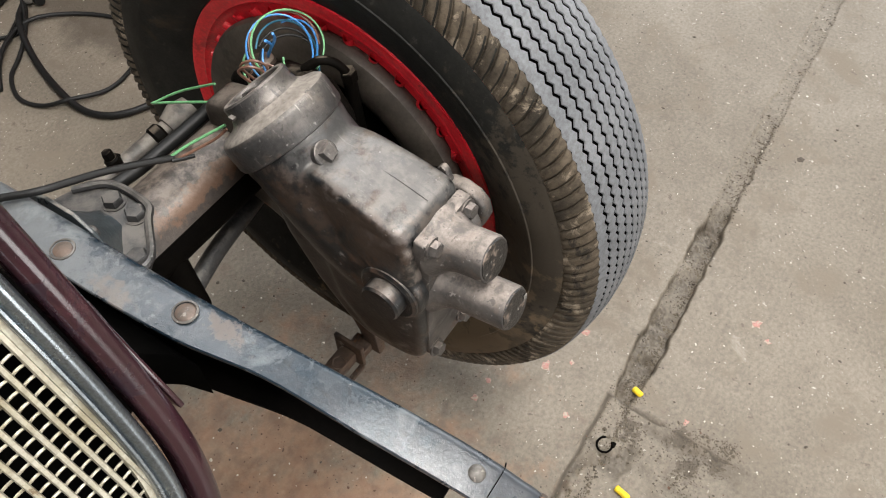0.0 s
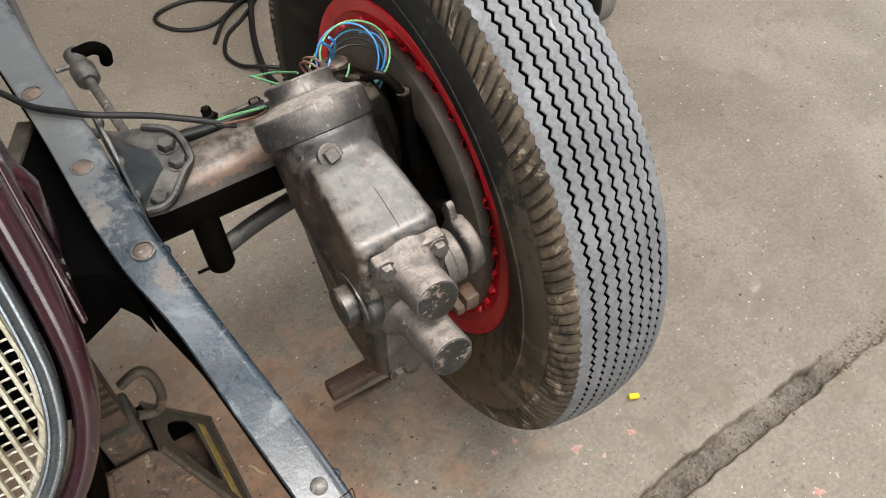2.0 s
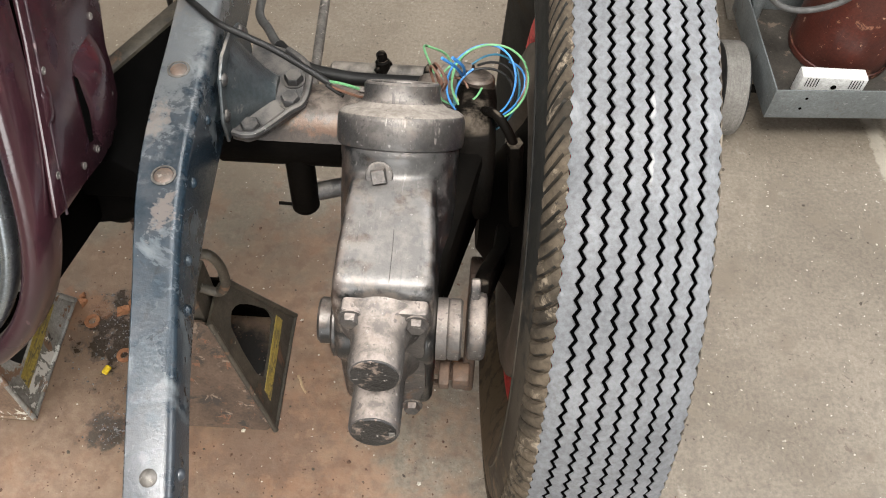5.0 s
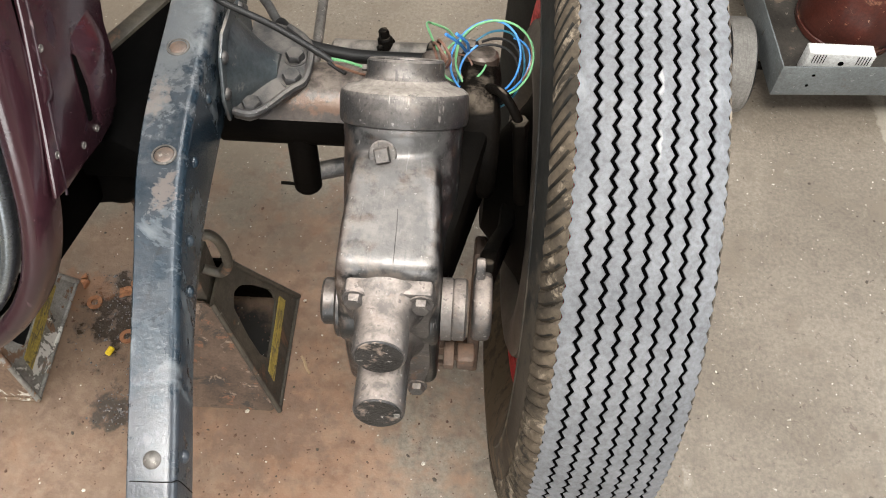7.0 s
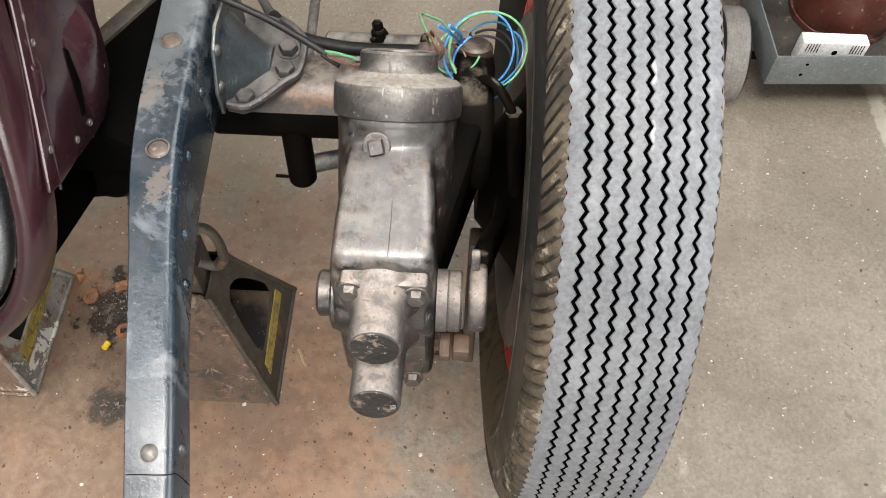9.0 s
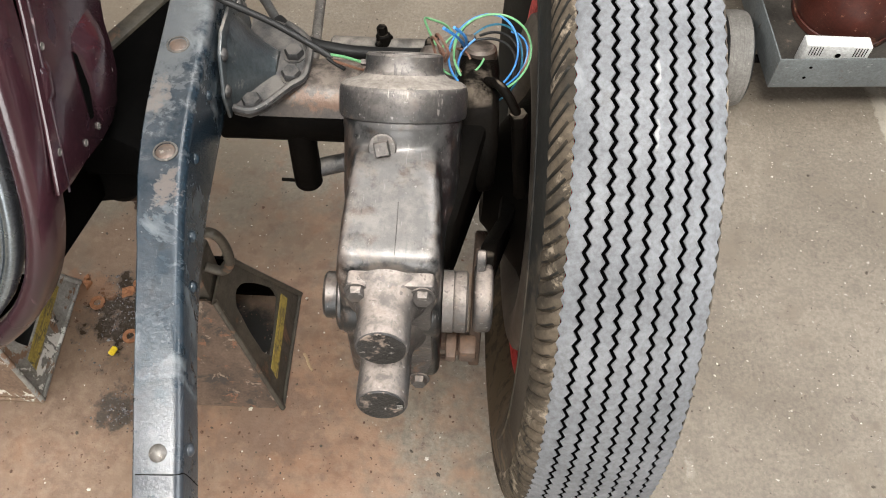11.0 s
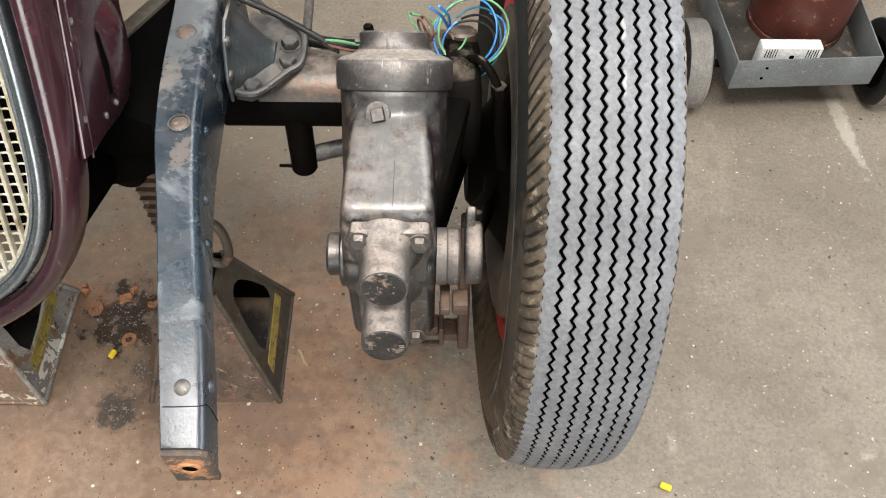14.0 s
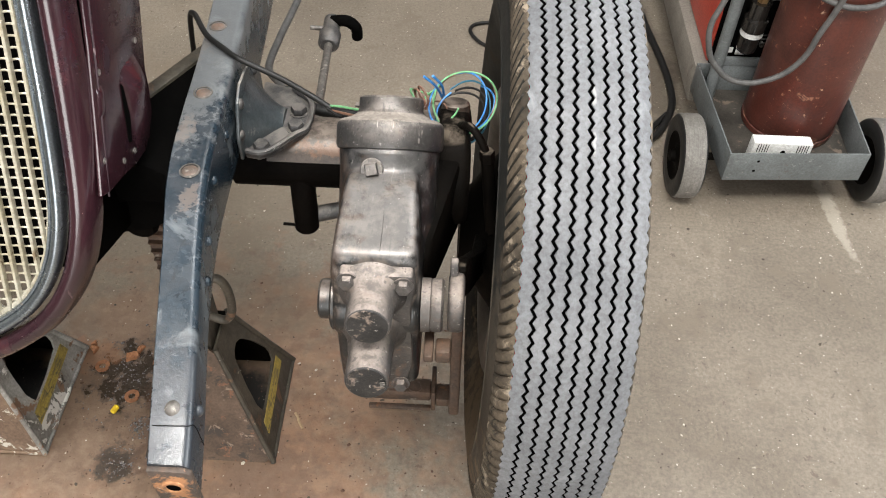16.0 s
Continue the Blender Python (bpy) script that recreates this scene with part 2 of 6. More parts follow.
IRON = surface("greasy_cast_iron", (0.06, 0.058, 0.058), (0.03, 0.03, 0.031), 20.0, (0.34, 0.55), 0.2, 0.35, 240,
               spots=[((0.14, 0.13, 0.12), 17.0, 0.58, 0.16, 0.6), ((0.1, 0.06, 0.04), 11.0, 0.6, 0.14, 0.7), ((0.26, 0.25, 0.24), 80.0, 0.67, 0.05, 0.6)])
dusted_and_lit(IRON, (0.165, 0.148, 0.132), 0.45, 0.95, 0.7, 32.0)
BODY_IRON = surface("worn_cast_iron", (0.02, 0.0205, 0.021), (0.009, 0.0092, 0.0095), 26.0, (0.28, 0.44), 0.25, 0.18, 240, spec=0.6,
                    spots=[((0.07, 0.041, 0.028), 12.0, 0.56, 0.14, 0.6), ((0.015, 0.015, 0.016), 30.0, 0.58, 0.1, 0.3), ((0.06, 0.055, 0.052), 46.0, 0.64, 0.08, 0.5)])
# Pale tops: dust, plus overhead light and sheen put into the colour.
dusted_and_lit(BODY_IRON, (0.182, 0.158, 0.14), 0.64, 0.87, 0.85, 62.0, 0.45, 0.34)
DUSTY_IRON = surface("dusty_cast_iron", (0.075, 0.066, 0.06), (0.036, 0.033, 0.032), 24.0, (0.45, 0.6), 0.05, 0.3, 240,
                     spots=[((0.02, 0.02, 0.021), 26.0, 0.57, 0.1, 0.35), ((0.12, 0.075, 0.052), 18.0, 0.58, 0.12, 0.65), ((0.22, 0.2, 0.185), 90.0, 0.63, 0.06, 0.5)])
dusted_and_lit(DUSTY_IRON, (0.3, 0.25, 0.218), 0.5, 0.95, 0.85, 70.0, 0.58, 0.32)
CAP_IRON = surface("scraped_cap_iron", (0.085, 0.079, 0.075), (0.045, 0.043, 0.042), 20.0, (0.3, 0.48), 0.3, 0.3, 260,
                   spots=[((0.025, 0.025, 0.027), 28.0, 0.56, 0.1, 0.35), ((0.12, 0.075, 0.05), 14.0, 0.61, 0.14, 0.7)])
dusted_and_lit(CAP_IRON, (0.265, 0.232, 0.208), 0.5, 0.88, 0.78, 64.0, 0.5, 0.33)
TUBE_RUST = surface("dusty_rusty_iron", (0.06, 0.044, 0.034), (0.03, 0.025, 0.022), 16.0, (0.34, 0.5), 0.1, 0.25, spots=[((0.2, 0.09, 0.04), 20.0, 0.6, 0.1, 0.7), ((0.03, 0.026, 0.024), 26.0, 0.58, 0.12, 0.5)])
dusted_and_lit(TUBE_RUST, (0.22, 0.18, 0.15), 0.66, 0.98, 0.8, 60.0, 0.45)
# Near-black iron, which also stands for shade inside the jack stands.
BLACK_IRON = surface("black_iron_and_shade", (0.002, 0.0018, 0.0016), (0.0045, 0.0037, 0.003), 14.0, (0.5, 0.7), 0.0, 0.2, spec=0.02)
TUBE_IRON = surface("black_tube_iron", (0.002, 0.0018, 0.0016), (0.004, 0.0033, 0.0027), 14.0, (0.5, 0.7), 0.0, 0.2, spec=0.02)
dusted_and_lit(TUBE_IRON, (0.2, 0.165, 0.135), 0.86, 1.0, 0.7, 20.0)
RUST = surface("rusty_steel", (0.12, 0.072, 0.046), (0.06, 0.044, 0.036), 16.0, (0.55, 0.75), 0.2, 0.25, spots=[((0.3, 0.26, 0.22), 20.0, 0.6, 0.12, 0.6), ((0.16, 0.075, 0.035), 26.0, 0.6, 0.1, 0.7)])
RAIL = surface("blue_black_frame_paint", (0.01, 0.02, 0.03), (0.024, 0.037, 0.05), 15.0, (0.17, 0.32), 0.05, 0.2, 240, spec=0.5, coat=0.05,
               spots=[((0.1, 0.115, 0.125), 17.0, 0.57, 0.12, 0.45), ((0.008, 0.01, 0.012), 27.0, 0.58, 0.12, 0.22), ((0.13, 0.112, 0.1), 44.0, 0.68, 0.05, 0.6), ((0.22, 0.21, 0.2), 120.0, 0.69, 0.04, 0.6)])
dusted_and_lit(RAIL, (0.12, 0.12, 0.122), 0.86, 0.97, 0.24, 45.0, 0.3, 0.2)
blotch(RAIL, (-0.04, 0.2, 0.095), (0.06, 0.22, 0.04), (0.2, 0.2, 0.197), 60.0, 0.6, 0.4, 0.42)
blotch(RAIL, (-0.006, -0.075, 0.085), (0.009, 0.018, 0.04), (0.17, 0.132, 0.11), 130.0, 1.4, 0.55, 0.7)
blotch(RAIL, (-0.033, 0.02, 0.09), (0.009, 0.02, 0.04), (0.17, 0.14, 0.12), 110.0, 1.2, 0.55, 0.7)
blotch(RAIL, (-0.045, 0.16, 0.09), (0.009, 0.03, 0.04), (0.14, 0.125, 0.112), 110.0, 1.2, 0.5, 0.7)
blotch(RAIL, (0.025, -0.29, 0.04), (0.05, 0.09, 0.06), (0.06, 0.055, 0.057), 70.0, 1.0, 0.35, 0.36)
MAROON = surface("maroon_enamel", (0.036, 0.0125, 0.017), (0.023, 0.009, 0.0125), 7.0, (0.16, 0.3), bump=0.1, coat=0.5,
                 spots=[((0.05, 0.014, 0.017), 9.0, 0.6, 0.2, 0.4), ((0.017, 0.007, 0.012), 22.0, 0.58, 0.1, 0.35), ((0.3, 0.25, 0.23), 150.0, 0.685, 0.02, 0.6), ((0.1, 0.06, 0.06), 60.0, 0.67, 0.05, 0.5)])
MOULDING = surface("dulled_bright_trim", (0.36, 0.4, 0.43), (0.22, 0.25, 0.275), 22.0, (0.2, 0.36), 0.9, 0.04, 500, spots=[((0.3, 0.28, 0.25), 50.0, 0.63, 0.06, 0.5)])
BRASS = surface("tarnished_grille_bar", (0.46, 0.435, 0.36), (0.3, 0.265, 0.18), 30.0, (0.32, 0.46), 0.2, 0.1, spots=[((0.14, 0.1, 0.055), 60.0, 0.62, 0.08, 0.6), ((0.62, 0.58, 0.48), 45.0, 0.62, 0.08, 0.4)])
DARK = surface("near_black", (0.0018, 0.0018, 0.0018), (0.0032, 0.003, 0.0028), 8.0, (0.75, 0.9), bump=0.05, spec=0.01)
STEEL = surface("bolt_steel", (0.17, 0.155, 0.138), (0.08, 0.074, 0.068), 60.0, (0.36, 0.55), 0.3, 0.2, spots=[((0.3, 0.27, 0.24), 90.0, 0.58, 0.1, 0.5)])
STAND = surface("grimy_stand_paint", (0.075, 0.063, 0.046), (0.034, 0.029, 0.022), 20.0, (0.5, 0.75), 0.1, 0.3,
                spots=[((0.13, 0.075, 0.045), 20.0, 0.57, 0.13, 0.8), ((0.025, 0.022, 0.018), 30.0, 0.6, 0.08, 0.5), ((0.26, 0.24, 0.19), 80.0, 0.66, 0.05, 0.7)])
STAND_RUST = surface("rusty_stand_paint", (0.13, 0.086, 0.058), (0.07, 0.047, 0.033), 14.0, (0.65, 0.85), 0.0, 0.3, spots=[((0.04, 0.032, 0.026), 24.0, 0.54, 0.1, 0.8), ((0.2, 0.15, 0.11), 46.0, 0.6, 0.06, 0.6), ((0.16, 0.075, 0.04), 60.0, 0.6, 0.06, 0.7)])
STAND_CHIP = surface("flaking_stand_paint", (0.22, 0.145, 0.095), (0.16, 0.105, 0.07), 14.0, (0.6, 0.8), 0.0, 0.3, spots=[((0.55, 0.52, 0.45), 26.0, 0.59, 0.03, 0.6)])
STAND_WORN = surface("chipped_stand_paint", (0.4, 0.39, 0.36), (0.17, 0.16, 0.14), 16.0, (0.5, 0.7), 0.1, 0.25,
                     spots=[((0.2, 0.12, 0.075), 22.0, 0.57, 0.04, 0.8), ((0.62, 0.6, 0.55), 16.0, 0.6, 0.04, 0.6), ((0.04, 0.036, 0.03), 36.0, 0.63, 0.05, 0.6)])
YELLOW = surface("yellow_sticker", (0.42, 0.31, 0.06), (0.26, 0.2, 0.05), 60.0, (0.5, 0.6), spots=[((0.1, 0.085, 0.05), 90.0, 0.57, 0.05, 0.7), ((0.09, 0.08, 0.055), 30.0, 0.6, 0.05, 0.7)])
PLUG_YELLOW = surface("yellow_foam", (0.85, 0.62, 0.02), (0.8, 0.55, 0.02), 60.0, (0.7, 0.8))
CART = surface("grey_cart_paint", (0.135, 0.148, 0.15), (0.095, 0.104, 0.104), 10.0, (0.45, 0.6), 0.0, 0.1, spots=[((0.09, 0.08, 0.07), 34.0, 0.62, 0.08, 0.7), ((0.28, 0.27, 0.25), 90.0, 0.67, 0.04, 0.7)])
TRAY = surface("dirty_tray_steel", (0.06, 0.052, 0.043), (0.03, 0.026, 0.021), 14.0, (0.55, 0.75), 0.0, 0.2, spots=[((0.13, 0.1, 0.075), 30.0, 0.58, 0.1, 0.8), ((0.2, 0.18, 0.15), 90.0, 0.64, 0.06, 0.8)])
DECK = surface("dusty_deck_paint", (0.24, 0.22, 0.19), (0.17, 0.152, 0.13), 9.0, (0.5, 0.7), 0.0, 0.15, spots=[((0.1, 0.082, 0.064), 24.0, 0.6, 0.1, 0.7), ((0.3, 0.15, 0.1), 30.0, 0.68, 0.06, 0.6)])
TANK = surface("oxide_red_tank", (0.088, 0.023, 0.0155), (0.05, 0.0155, 0.011), 9.0, (0.3, 0.5), 0.0, 0.15, spots=[((0.2, 0.09, 0.055), 30.0, 0.6, 0.06, 0.6), ((0.36, 0.22, 0.15), 70.0, 0.645, 0.04, 0.6), ((0.05, 0.018, 0.015), 16.0, 0.6, 0.12, 0.6)])
GREY_RUBBER = surface("grey_rubber", (0.17, 0.16, 0.145), (0.12, 0.112, 0.1), 20.0, (0.6, 0.75), bump=0.15, spots=[((0.26, 0.24, 0.21), 60.0, 0.62, 0.08, 0.8)])
CABLE = surface("black_cable", (0.006, 0.006, 0.006), (0.012, 0.0115, 0.011), 60.0, (0.42, 0.58), bump=0.05, spec=0.3)
HOSE = surface("grey_hose", (0.085, 0.083, 0.08), (0.05, 0.049, 0.048), 30.0, (0.5, 0.65), bump=0.05)
WHITE = surface("white_card", (0.68, 0.68, 0.66), (0.6, 0.6, 0.58), 30.0, (0.6, 0.7), bump=0.02)
streaked(RAIL, (260, 22, 260), (0.13, 0.135, 0.135), 0.65, 0.04, 0.4)
streaked(MAROON, (190, 60, 26), (0.1, 0.06, 0.065), 0.65, 0.05, 0.45)
streaked(MAROON, (300, 90, 40), (0.012, 0.005, 0.008), 0.6, 0.05, 0.6)
streaked(CAP_IRON, (330, 60, 55), (0.045, 0.042, 0.042), 0.58, 0.06, 0.6)
streaked(CAP_IRON, (240, 50, 45), (0.36, 0.33, 0.3), 0.64, 0.05, 0.5)
for worn in (CAP_IRON, DUSTY_IRON):
    streaked(worn, (38, 38, 38), (0.05, 0.05, 0.054), 0.56, 0.14, 0.35)
    streaked(worn, (60, 60, 60), (0.13, 0.095, 0.073), 0.56, 0.12, 0.4)
    streaked(worn, (230, 230, 230), (0.38, 0.36, 0.34), 0.64, 0.06, 0.4)
    streaked(worn, (140, 140, 140), (0.025, 0.024, 0.024), 0.6, 0.06, 0.6)
streaked(BODY_IRON, (70, 60, 60), (0.075, 0.05, 0.036), 0.57, 0.1, 0.5)
streaked(BODY_IRON, (120, 110, 110), (0.035, 0.037, 0.04), 0.57, 0.08, 0.5)
streaked(BODY_IRON, (240, 240, 240), (0.42, 0.4, 0.38), 0.67, 0.05, 0.5)
streaked(BODY_IRON, (260, 45, 45), (0.27, 0.255, 0.24), 0.65, 0.04, 0.55)
streaked(BODY_IRON, (210, 40, 40), (0.03, 0.028, 0.028), 0.6, 0.06, 0.5)
streaked(TANK, (130, 130, 16), (0.05, 0.018, 0.015), 0.58, 0.08, 0.6)
streaked(CART, (60, 120, 200), (0.26, 0.26, 0.25), 0.65, 0.04, 0.5)
streaked(GREY_RUBBER, (500, 12, 12), (0.07, 0.062, 0.052), 0.56, 0.08, 0.6)
streaked(YELLOW, (300, 30, 300), (0.1, 0.08, 0.05), 0.52, 0.06, 0.8)
W_GREEN = surface("green_wire", (0.17, 0.43, 0.2), (0.15, 0.38, 0.18), 30.0, (0.35, 0.45), bump=0)
W_BLUE = surface("blue_wire", (0.05, 0.25, 0.6), (0.05, 0.22, 0.55), 30.0, (0.35, 0.45), bump=0)
W_BROWN = surface("brown_wire", (0.2, 0.1, 0.07), (0.17, 0.09, 0.06), 30.0, (0.35, 0.45), bump=0)

# ---- building helpers ----
BASE = {}


def thing(name, at, label, category, group=""):
    ob = new(name)
    ob.location = at
    BASE[ob] = Vector(at)
    return tagged(ob, label, category, group)


def part(name, bm, material, parent, label="", smooth=True):
    """Links a mesh, given in world metres, as one object under its thing or part."""
    base = BASE[parent]
    me = bpy.data.meshes.new(name)
    if isinstance(bm, bmesh.types.BMesh):
        bmesh.ops.recalc_face_normals(bm, faces=bm.faces)
        bm.to_mesh(me)
        bm.free()
    else:
        me.from_pydata(*bm)
    me.transform(Matrix.Translation(-base))
    me.materials.append(material)
    if smooth:
        me.shade_smooth()
        me.set_sharp_from_angle(angle=radians(38))
    ob = new(name, me)
    ob.parent = parent
    BASE[ob] = base
    return tagged(ob, label)


def solo(name, bm, material, at, label, category, group="", kind="", smooth=True):
    """A thing that is one mesh."""
    me = bpy.data.meshes.new(name)
    bmesh.ops.recalc_face_normals(bm, faces=bm.faces)
    bm.to_mesh(me)
    bm.free()
    me.transform(Matrix.Translation(-Vector(at)))
    me.materials.append(material)
    if smooth:
        me.shade_smooth()
        me.set_sharp_from_angle(angle=radians(38))
    ob = new(name, me)
    ob.location = at
    BASE[ob] = Vector(at)
    return tagged(ob, label, category, group, kind)


def frame_to(at, axis, side=(1, 0, 0)):
    """A matrix whose z runs along axis, at a place."""
    z = Vector(axis).normalized()
    x = Vector(side) - z * z.dot(Vector(side))
    if x.length < 1e-4:
        x = Vector((0, 1, 0)) - z * z.y
    x.normalize()
    y = z.cross(x)
    m = Matrix((x, y, z)).transposed().to_4x4()
    m.translation = Vector(at)
    return m


def lathe(profile, at, axis, segs=48, bm=None, closed=False):
    """Turns (radius, height) pairs round an axis through a place."""
    bm = bm or bmesh.new()
    m = frame_to(at, axis)
    rings = []
    for r, h in profile:
        if r < 1e-6:
            rings.append([bm.verts.new(m @ Vector((0, 0, h)))])
        else:
            rings.append([bm.verts.new(m @ Vector((r * math.cos(a), r * math.sin(a), h))) for a in [2 * math.pi * i / segs for i in range(segs)]])
    pairs = list(zip(rings, rings[1:])) + ([(rings[-1], rings[0])] if closed else [])
    for a, b in pairs:
        for i in range(segs):
            j = (i + 1) % segs
            if len(a) == 1:
                bm.faces.new((a[0], b[i], b[j]))
            elif len(b) == 1:
                bm.faces.new((a[i], b[0], a[j]))
            else:
                bm.faces.new((a[i], b[i], b[j], a[j]))
    return bm


def rod(a, b, r, segs=20, bevel=0.0, bm=None):
    a, b = Vector(a), Vector(b)
    h = (b - a).length
    e = min(bevel, r * 0.6, h * 0.45)
    prof = [(0, 0), (r - e, 0), (r, e), (r, h - e), (r - e, h), (0, h)] if e else [(0, 0), (r, 0), (r, h), (0, h)]
    return lathe(prof, a, b - a, segs, bm)


def sweep(points, r, segs=10, bm=None, steps=8, cap=True):
    """A round cable along a smooth curve through the points."""
    bm = bm or bmesh.new()
    p = [Vector(q) for q in points]
    path = []
    for i in range(len(p) - 1):
        a, b, c, d = p[max(i - 1, 0)], p[i], p[i + 1], p[min(i + 2, len(p) - 1)]
        for k in range(steps):
            t = k / steps
            path.append(0.5 * (2 * b + (c - a) * t + (2 * a - 5 * b + 4 * c - d) * t * t + (3 * b - a - 3 * c + d) * t ** 3))
    path.append(p[-1])
    side, rings = Vector((0, 0, 1)), []
    for i, q in enumerate(path):
        tan = (path[min(i + 1, len(path) - 1)] - path[max(i - 1, 0)]).normalized()
        side = side - tan * tan.dot(side)
        if side.length < 1e-3:
            side = tan.orthogonal()
        side.normalize()
        up = tan.cross(side)
        rings.append([bm.verts.new(q + r * (math.cos(x) * side + math.sin(x) * up)) for x in [2 * math.pi * k / segs for k in range(segs)]])
    for a, b in zip(rings, rings[1:]):
        for i in range(segs):
            bm.faces.new((a[i], b[i], b[(i + 1) % segs], a[(i + 1) % segs]))
    if cap:
        bm.faces.new(rings[0]), bm.faces.new(list(reversed(rings[-1])))
    return bm


def bevelled(bm, width, segments=2):
    if width:
        bmesh.ops.recalc_face_normals(bm, faces=bm.faces)
        sharp = [e for e in bm.edges if len(e.link_faces) == 2 and e.calc_face_angle(0) > 0.5]
        bmesh.ops.bevel(bm, geom=sharp, offset=width, segments=segments, affect="EDGES", profile=0.5)
    return bm


def block(lo, hi, bevel=0.002, m=None):
    bm = bmesh.new()
    bmesh.ops.create_cube(bm, size=1)
    lo, hi = Vector(lo), Vector(hi)
    for v in bm.verts:
        v.co = Vector([(lo[i] + hi[i]) / 2 + v.co[i] * (hi[i] - lo[i]) for i in range(3)])
    bevelled(bm, bevel)
    if m:
        bm.transform(m)
    return bm


def prism(outline, lo, hi, axis="x", bevel=0.002, segments=2):
    """Extrudes an outline, given in the two other axes, along an axis."""
    bm = bmesh.new()
    i = "xyz".index(axis)

    def at(p, h):
        q = list(p)
        q.insert(i, h)
        return bm.verts.new(q)

    a, b = [at(p, lo) for p in outline], [at(p, hi) for p in outline]
    bm.faces.new(a), bm.faces.new(list(reversed(b)))
    for k in range(len(a)):
        j = (k + 1) % len(a)
        bm.faces.new((a[k], b[k], b[j], a[j]))
    return bevelled(bm, bevel, segments)


def merge(*bms):
    out = bmesh.new()
    for b in bms:
        me = bpy.data.meshes.new("tmp")
        b.to_mesh(me)
        out.from_mesh(me)
        bpy.data.meshes.remove(me)
        b.free()
    return out


def hex_bolt(at, axis, r=0.009, h=0.008, washer=0.0):
    prof_r = r
    bm = lathe([(0, 0), (prof_r, 0), (prof_r, h * 0.8), (prof_r * 0.86, h), (0, h)], at, axis, 6)
    if washer:
        lathe([(0, 0), (washer, 0), (washer, 0.002), (0, 0.002)], at, axis, 24, bm)
    return bm


def dome(at, axis, r, h, segs=20):
    return lathe([(r, -0.001), (r, 0.0)] + [(r * math.cos(a), h * math.sin(a)) for a in [radians(x) for x in (15, 35, 55, 75)]] + [(0, h)], at, axis, segs)


# ---- floor, walls and ceiling ----
def groove_depth(x, y):
    """The broken joint across the concrete, and the crumbled patch at its end: depth, and dirt with the edge's shade
    painted in, both from 0.
    """
    mid = 0.2135 + 0.052 * (x - 0.7)
    w = 0.0195 + 0.007 * noise.noise((x * 7, 0.3, 0)) + 0.006 * noise.noise((x * 31, 1.7, 0))
    d = soil_shade = 0.0
    if x > 0.655:
        fade = max(0.12, 1 - max(0.0, x - 1.1) * 3.0)
        pit = 1.2 * math.exp(-((x - 1.03) / 0.05) ** 2) + 1.05 * math.exp(-((x - 0.77) / 0.13) ** 2) - 0.1 + 0.5 * noise.noise((x * 6.1, 4.2, 0))
        pit = min(1.0, max(0.0, pit + 0.9 * noise.noise((x * 24, y * 24, 5.0)))) * fade
        lip = (w - abs(y - mid)) / 0.0032
        edge = min(1.0, max(0.0, lip))
        rough = noise.noise((x * 60, y * 60, 0))
        d = edge * (0.0028 + 0.016 * pit) * (1 + 0.35 * rough)
        # Shade of the slot's wall, drawn as a dark streak along its edge.
        edge_shade = (1.0 if y < mid else 0.25 + 0.6 * pit) * max(0.0, 1 - abs(lip - 0.7) / 0.75) * (0.75 + 0.5 * noise.noise((x * 19, 7.0, 0)))
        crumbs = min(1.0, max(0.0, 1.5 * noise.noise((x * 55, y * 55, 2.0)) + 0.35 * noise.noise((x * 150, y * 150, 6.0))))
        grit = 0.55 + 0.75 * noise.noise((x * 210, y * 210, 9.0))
        soil_shade = min(1.0, grit * edge * (0.06 + 0.2 * fade + 0.7 * pit + 0.5 * crumbs * (0.25 + pit)) + 0.95 * max(0.0, edge_shade) * fade)
    else:
        crack = 0.229 + 0.06 * (x - 0.57) + 0.004 * noise.noise((x * 25, 2.2, 0))
        k = max(0.0, 1 - abs(y - crack) / (0.0042 + 0.003 * noise.noise((x * 12, 6.0, 0))))
        d, soil_shade = 0.006 * min(1, 2 * k), 0.85 * min(1.0, 1.6 * k)
        if y < crack:
            q = noise.noise((x * 17, y * 17, 3.0)) + 0.55 * noise.noise((x * 45, y * 45, 8.0))
            near = max(0.0, 1 - (crack - y) / 0.24)
            right = max(0.0, 1 - abs(x - (0.645 + 0.25 * max(0.0, y - 0.13))) / 0.035) if y > -0.04 else 0.0
            s = min(1.0, max(0.0, q * 2.3 - 0.05 + 0.9 * right * (0.6 + noise.noise((x * 60, y * 60, 1.0))))) * (0.3 + 0.7 * near)
            soil_shade = max(soil_shade, s * (0.6 + 0.8 * noise.noise((x * 190, y * 190, 4.0))))
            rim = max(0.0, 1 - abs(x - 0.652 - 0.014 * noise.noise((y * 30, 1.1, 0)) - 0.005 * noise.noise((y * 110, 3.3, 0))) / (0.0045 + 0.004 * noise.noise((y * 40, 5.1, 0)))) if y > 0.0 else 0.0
            soil_shade = max(soil_shade, 0.85 * min(1.0, 1.5 * rim))
            d = max(d, 0.008 * s + 0.0015 * near, 0.005 * rim)
    return d, soil_shade


def spread(lo, hi, step, far):
    inner = [lo + step * i for i in range(int((hi - lo) / step) + 1)]
    out = [lo - step * 2 ** k for k in range(1, 12) if lo - step * 2 ** k > -far]
    return [-far] + sorted(out) + inner + [hi + step * 2 ** k for k in range(1, 12) if hi + step * 2 ** k < far] + [far]


xs, ys = spread(0.38, 2.1, 0.0034, 6.0), spread(-0.05, 0.36, 0.0026, 6.0)
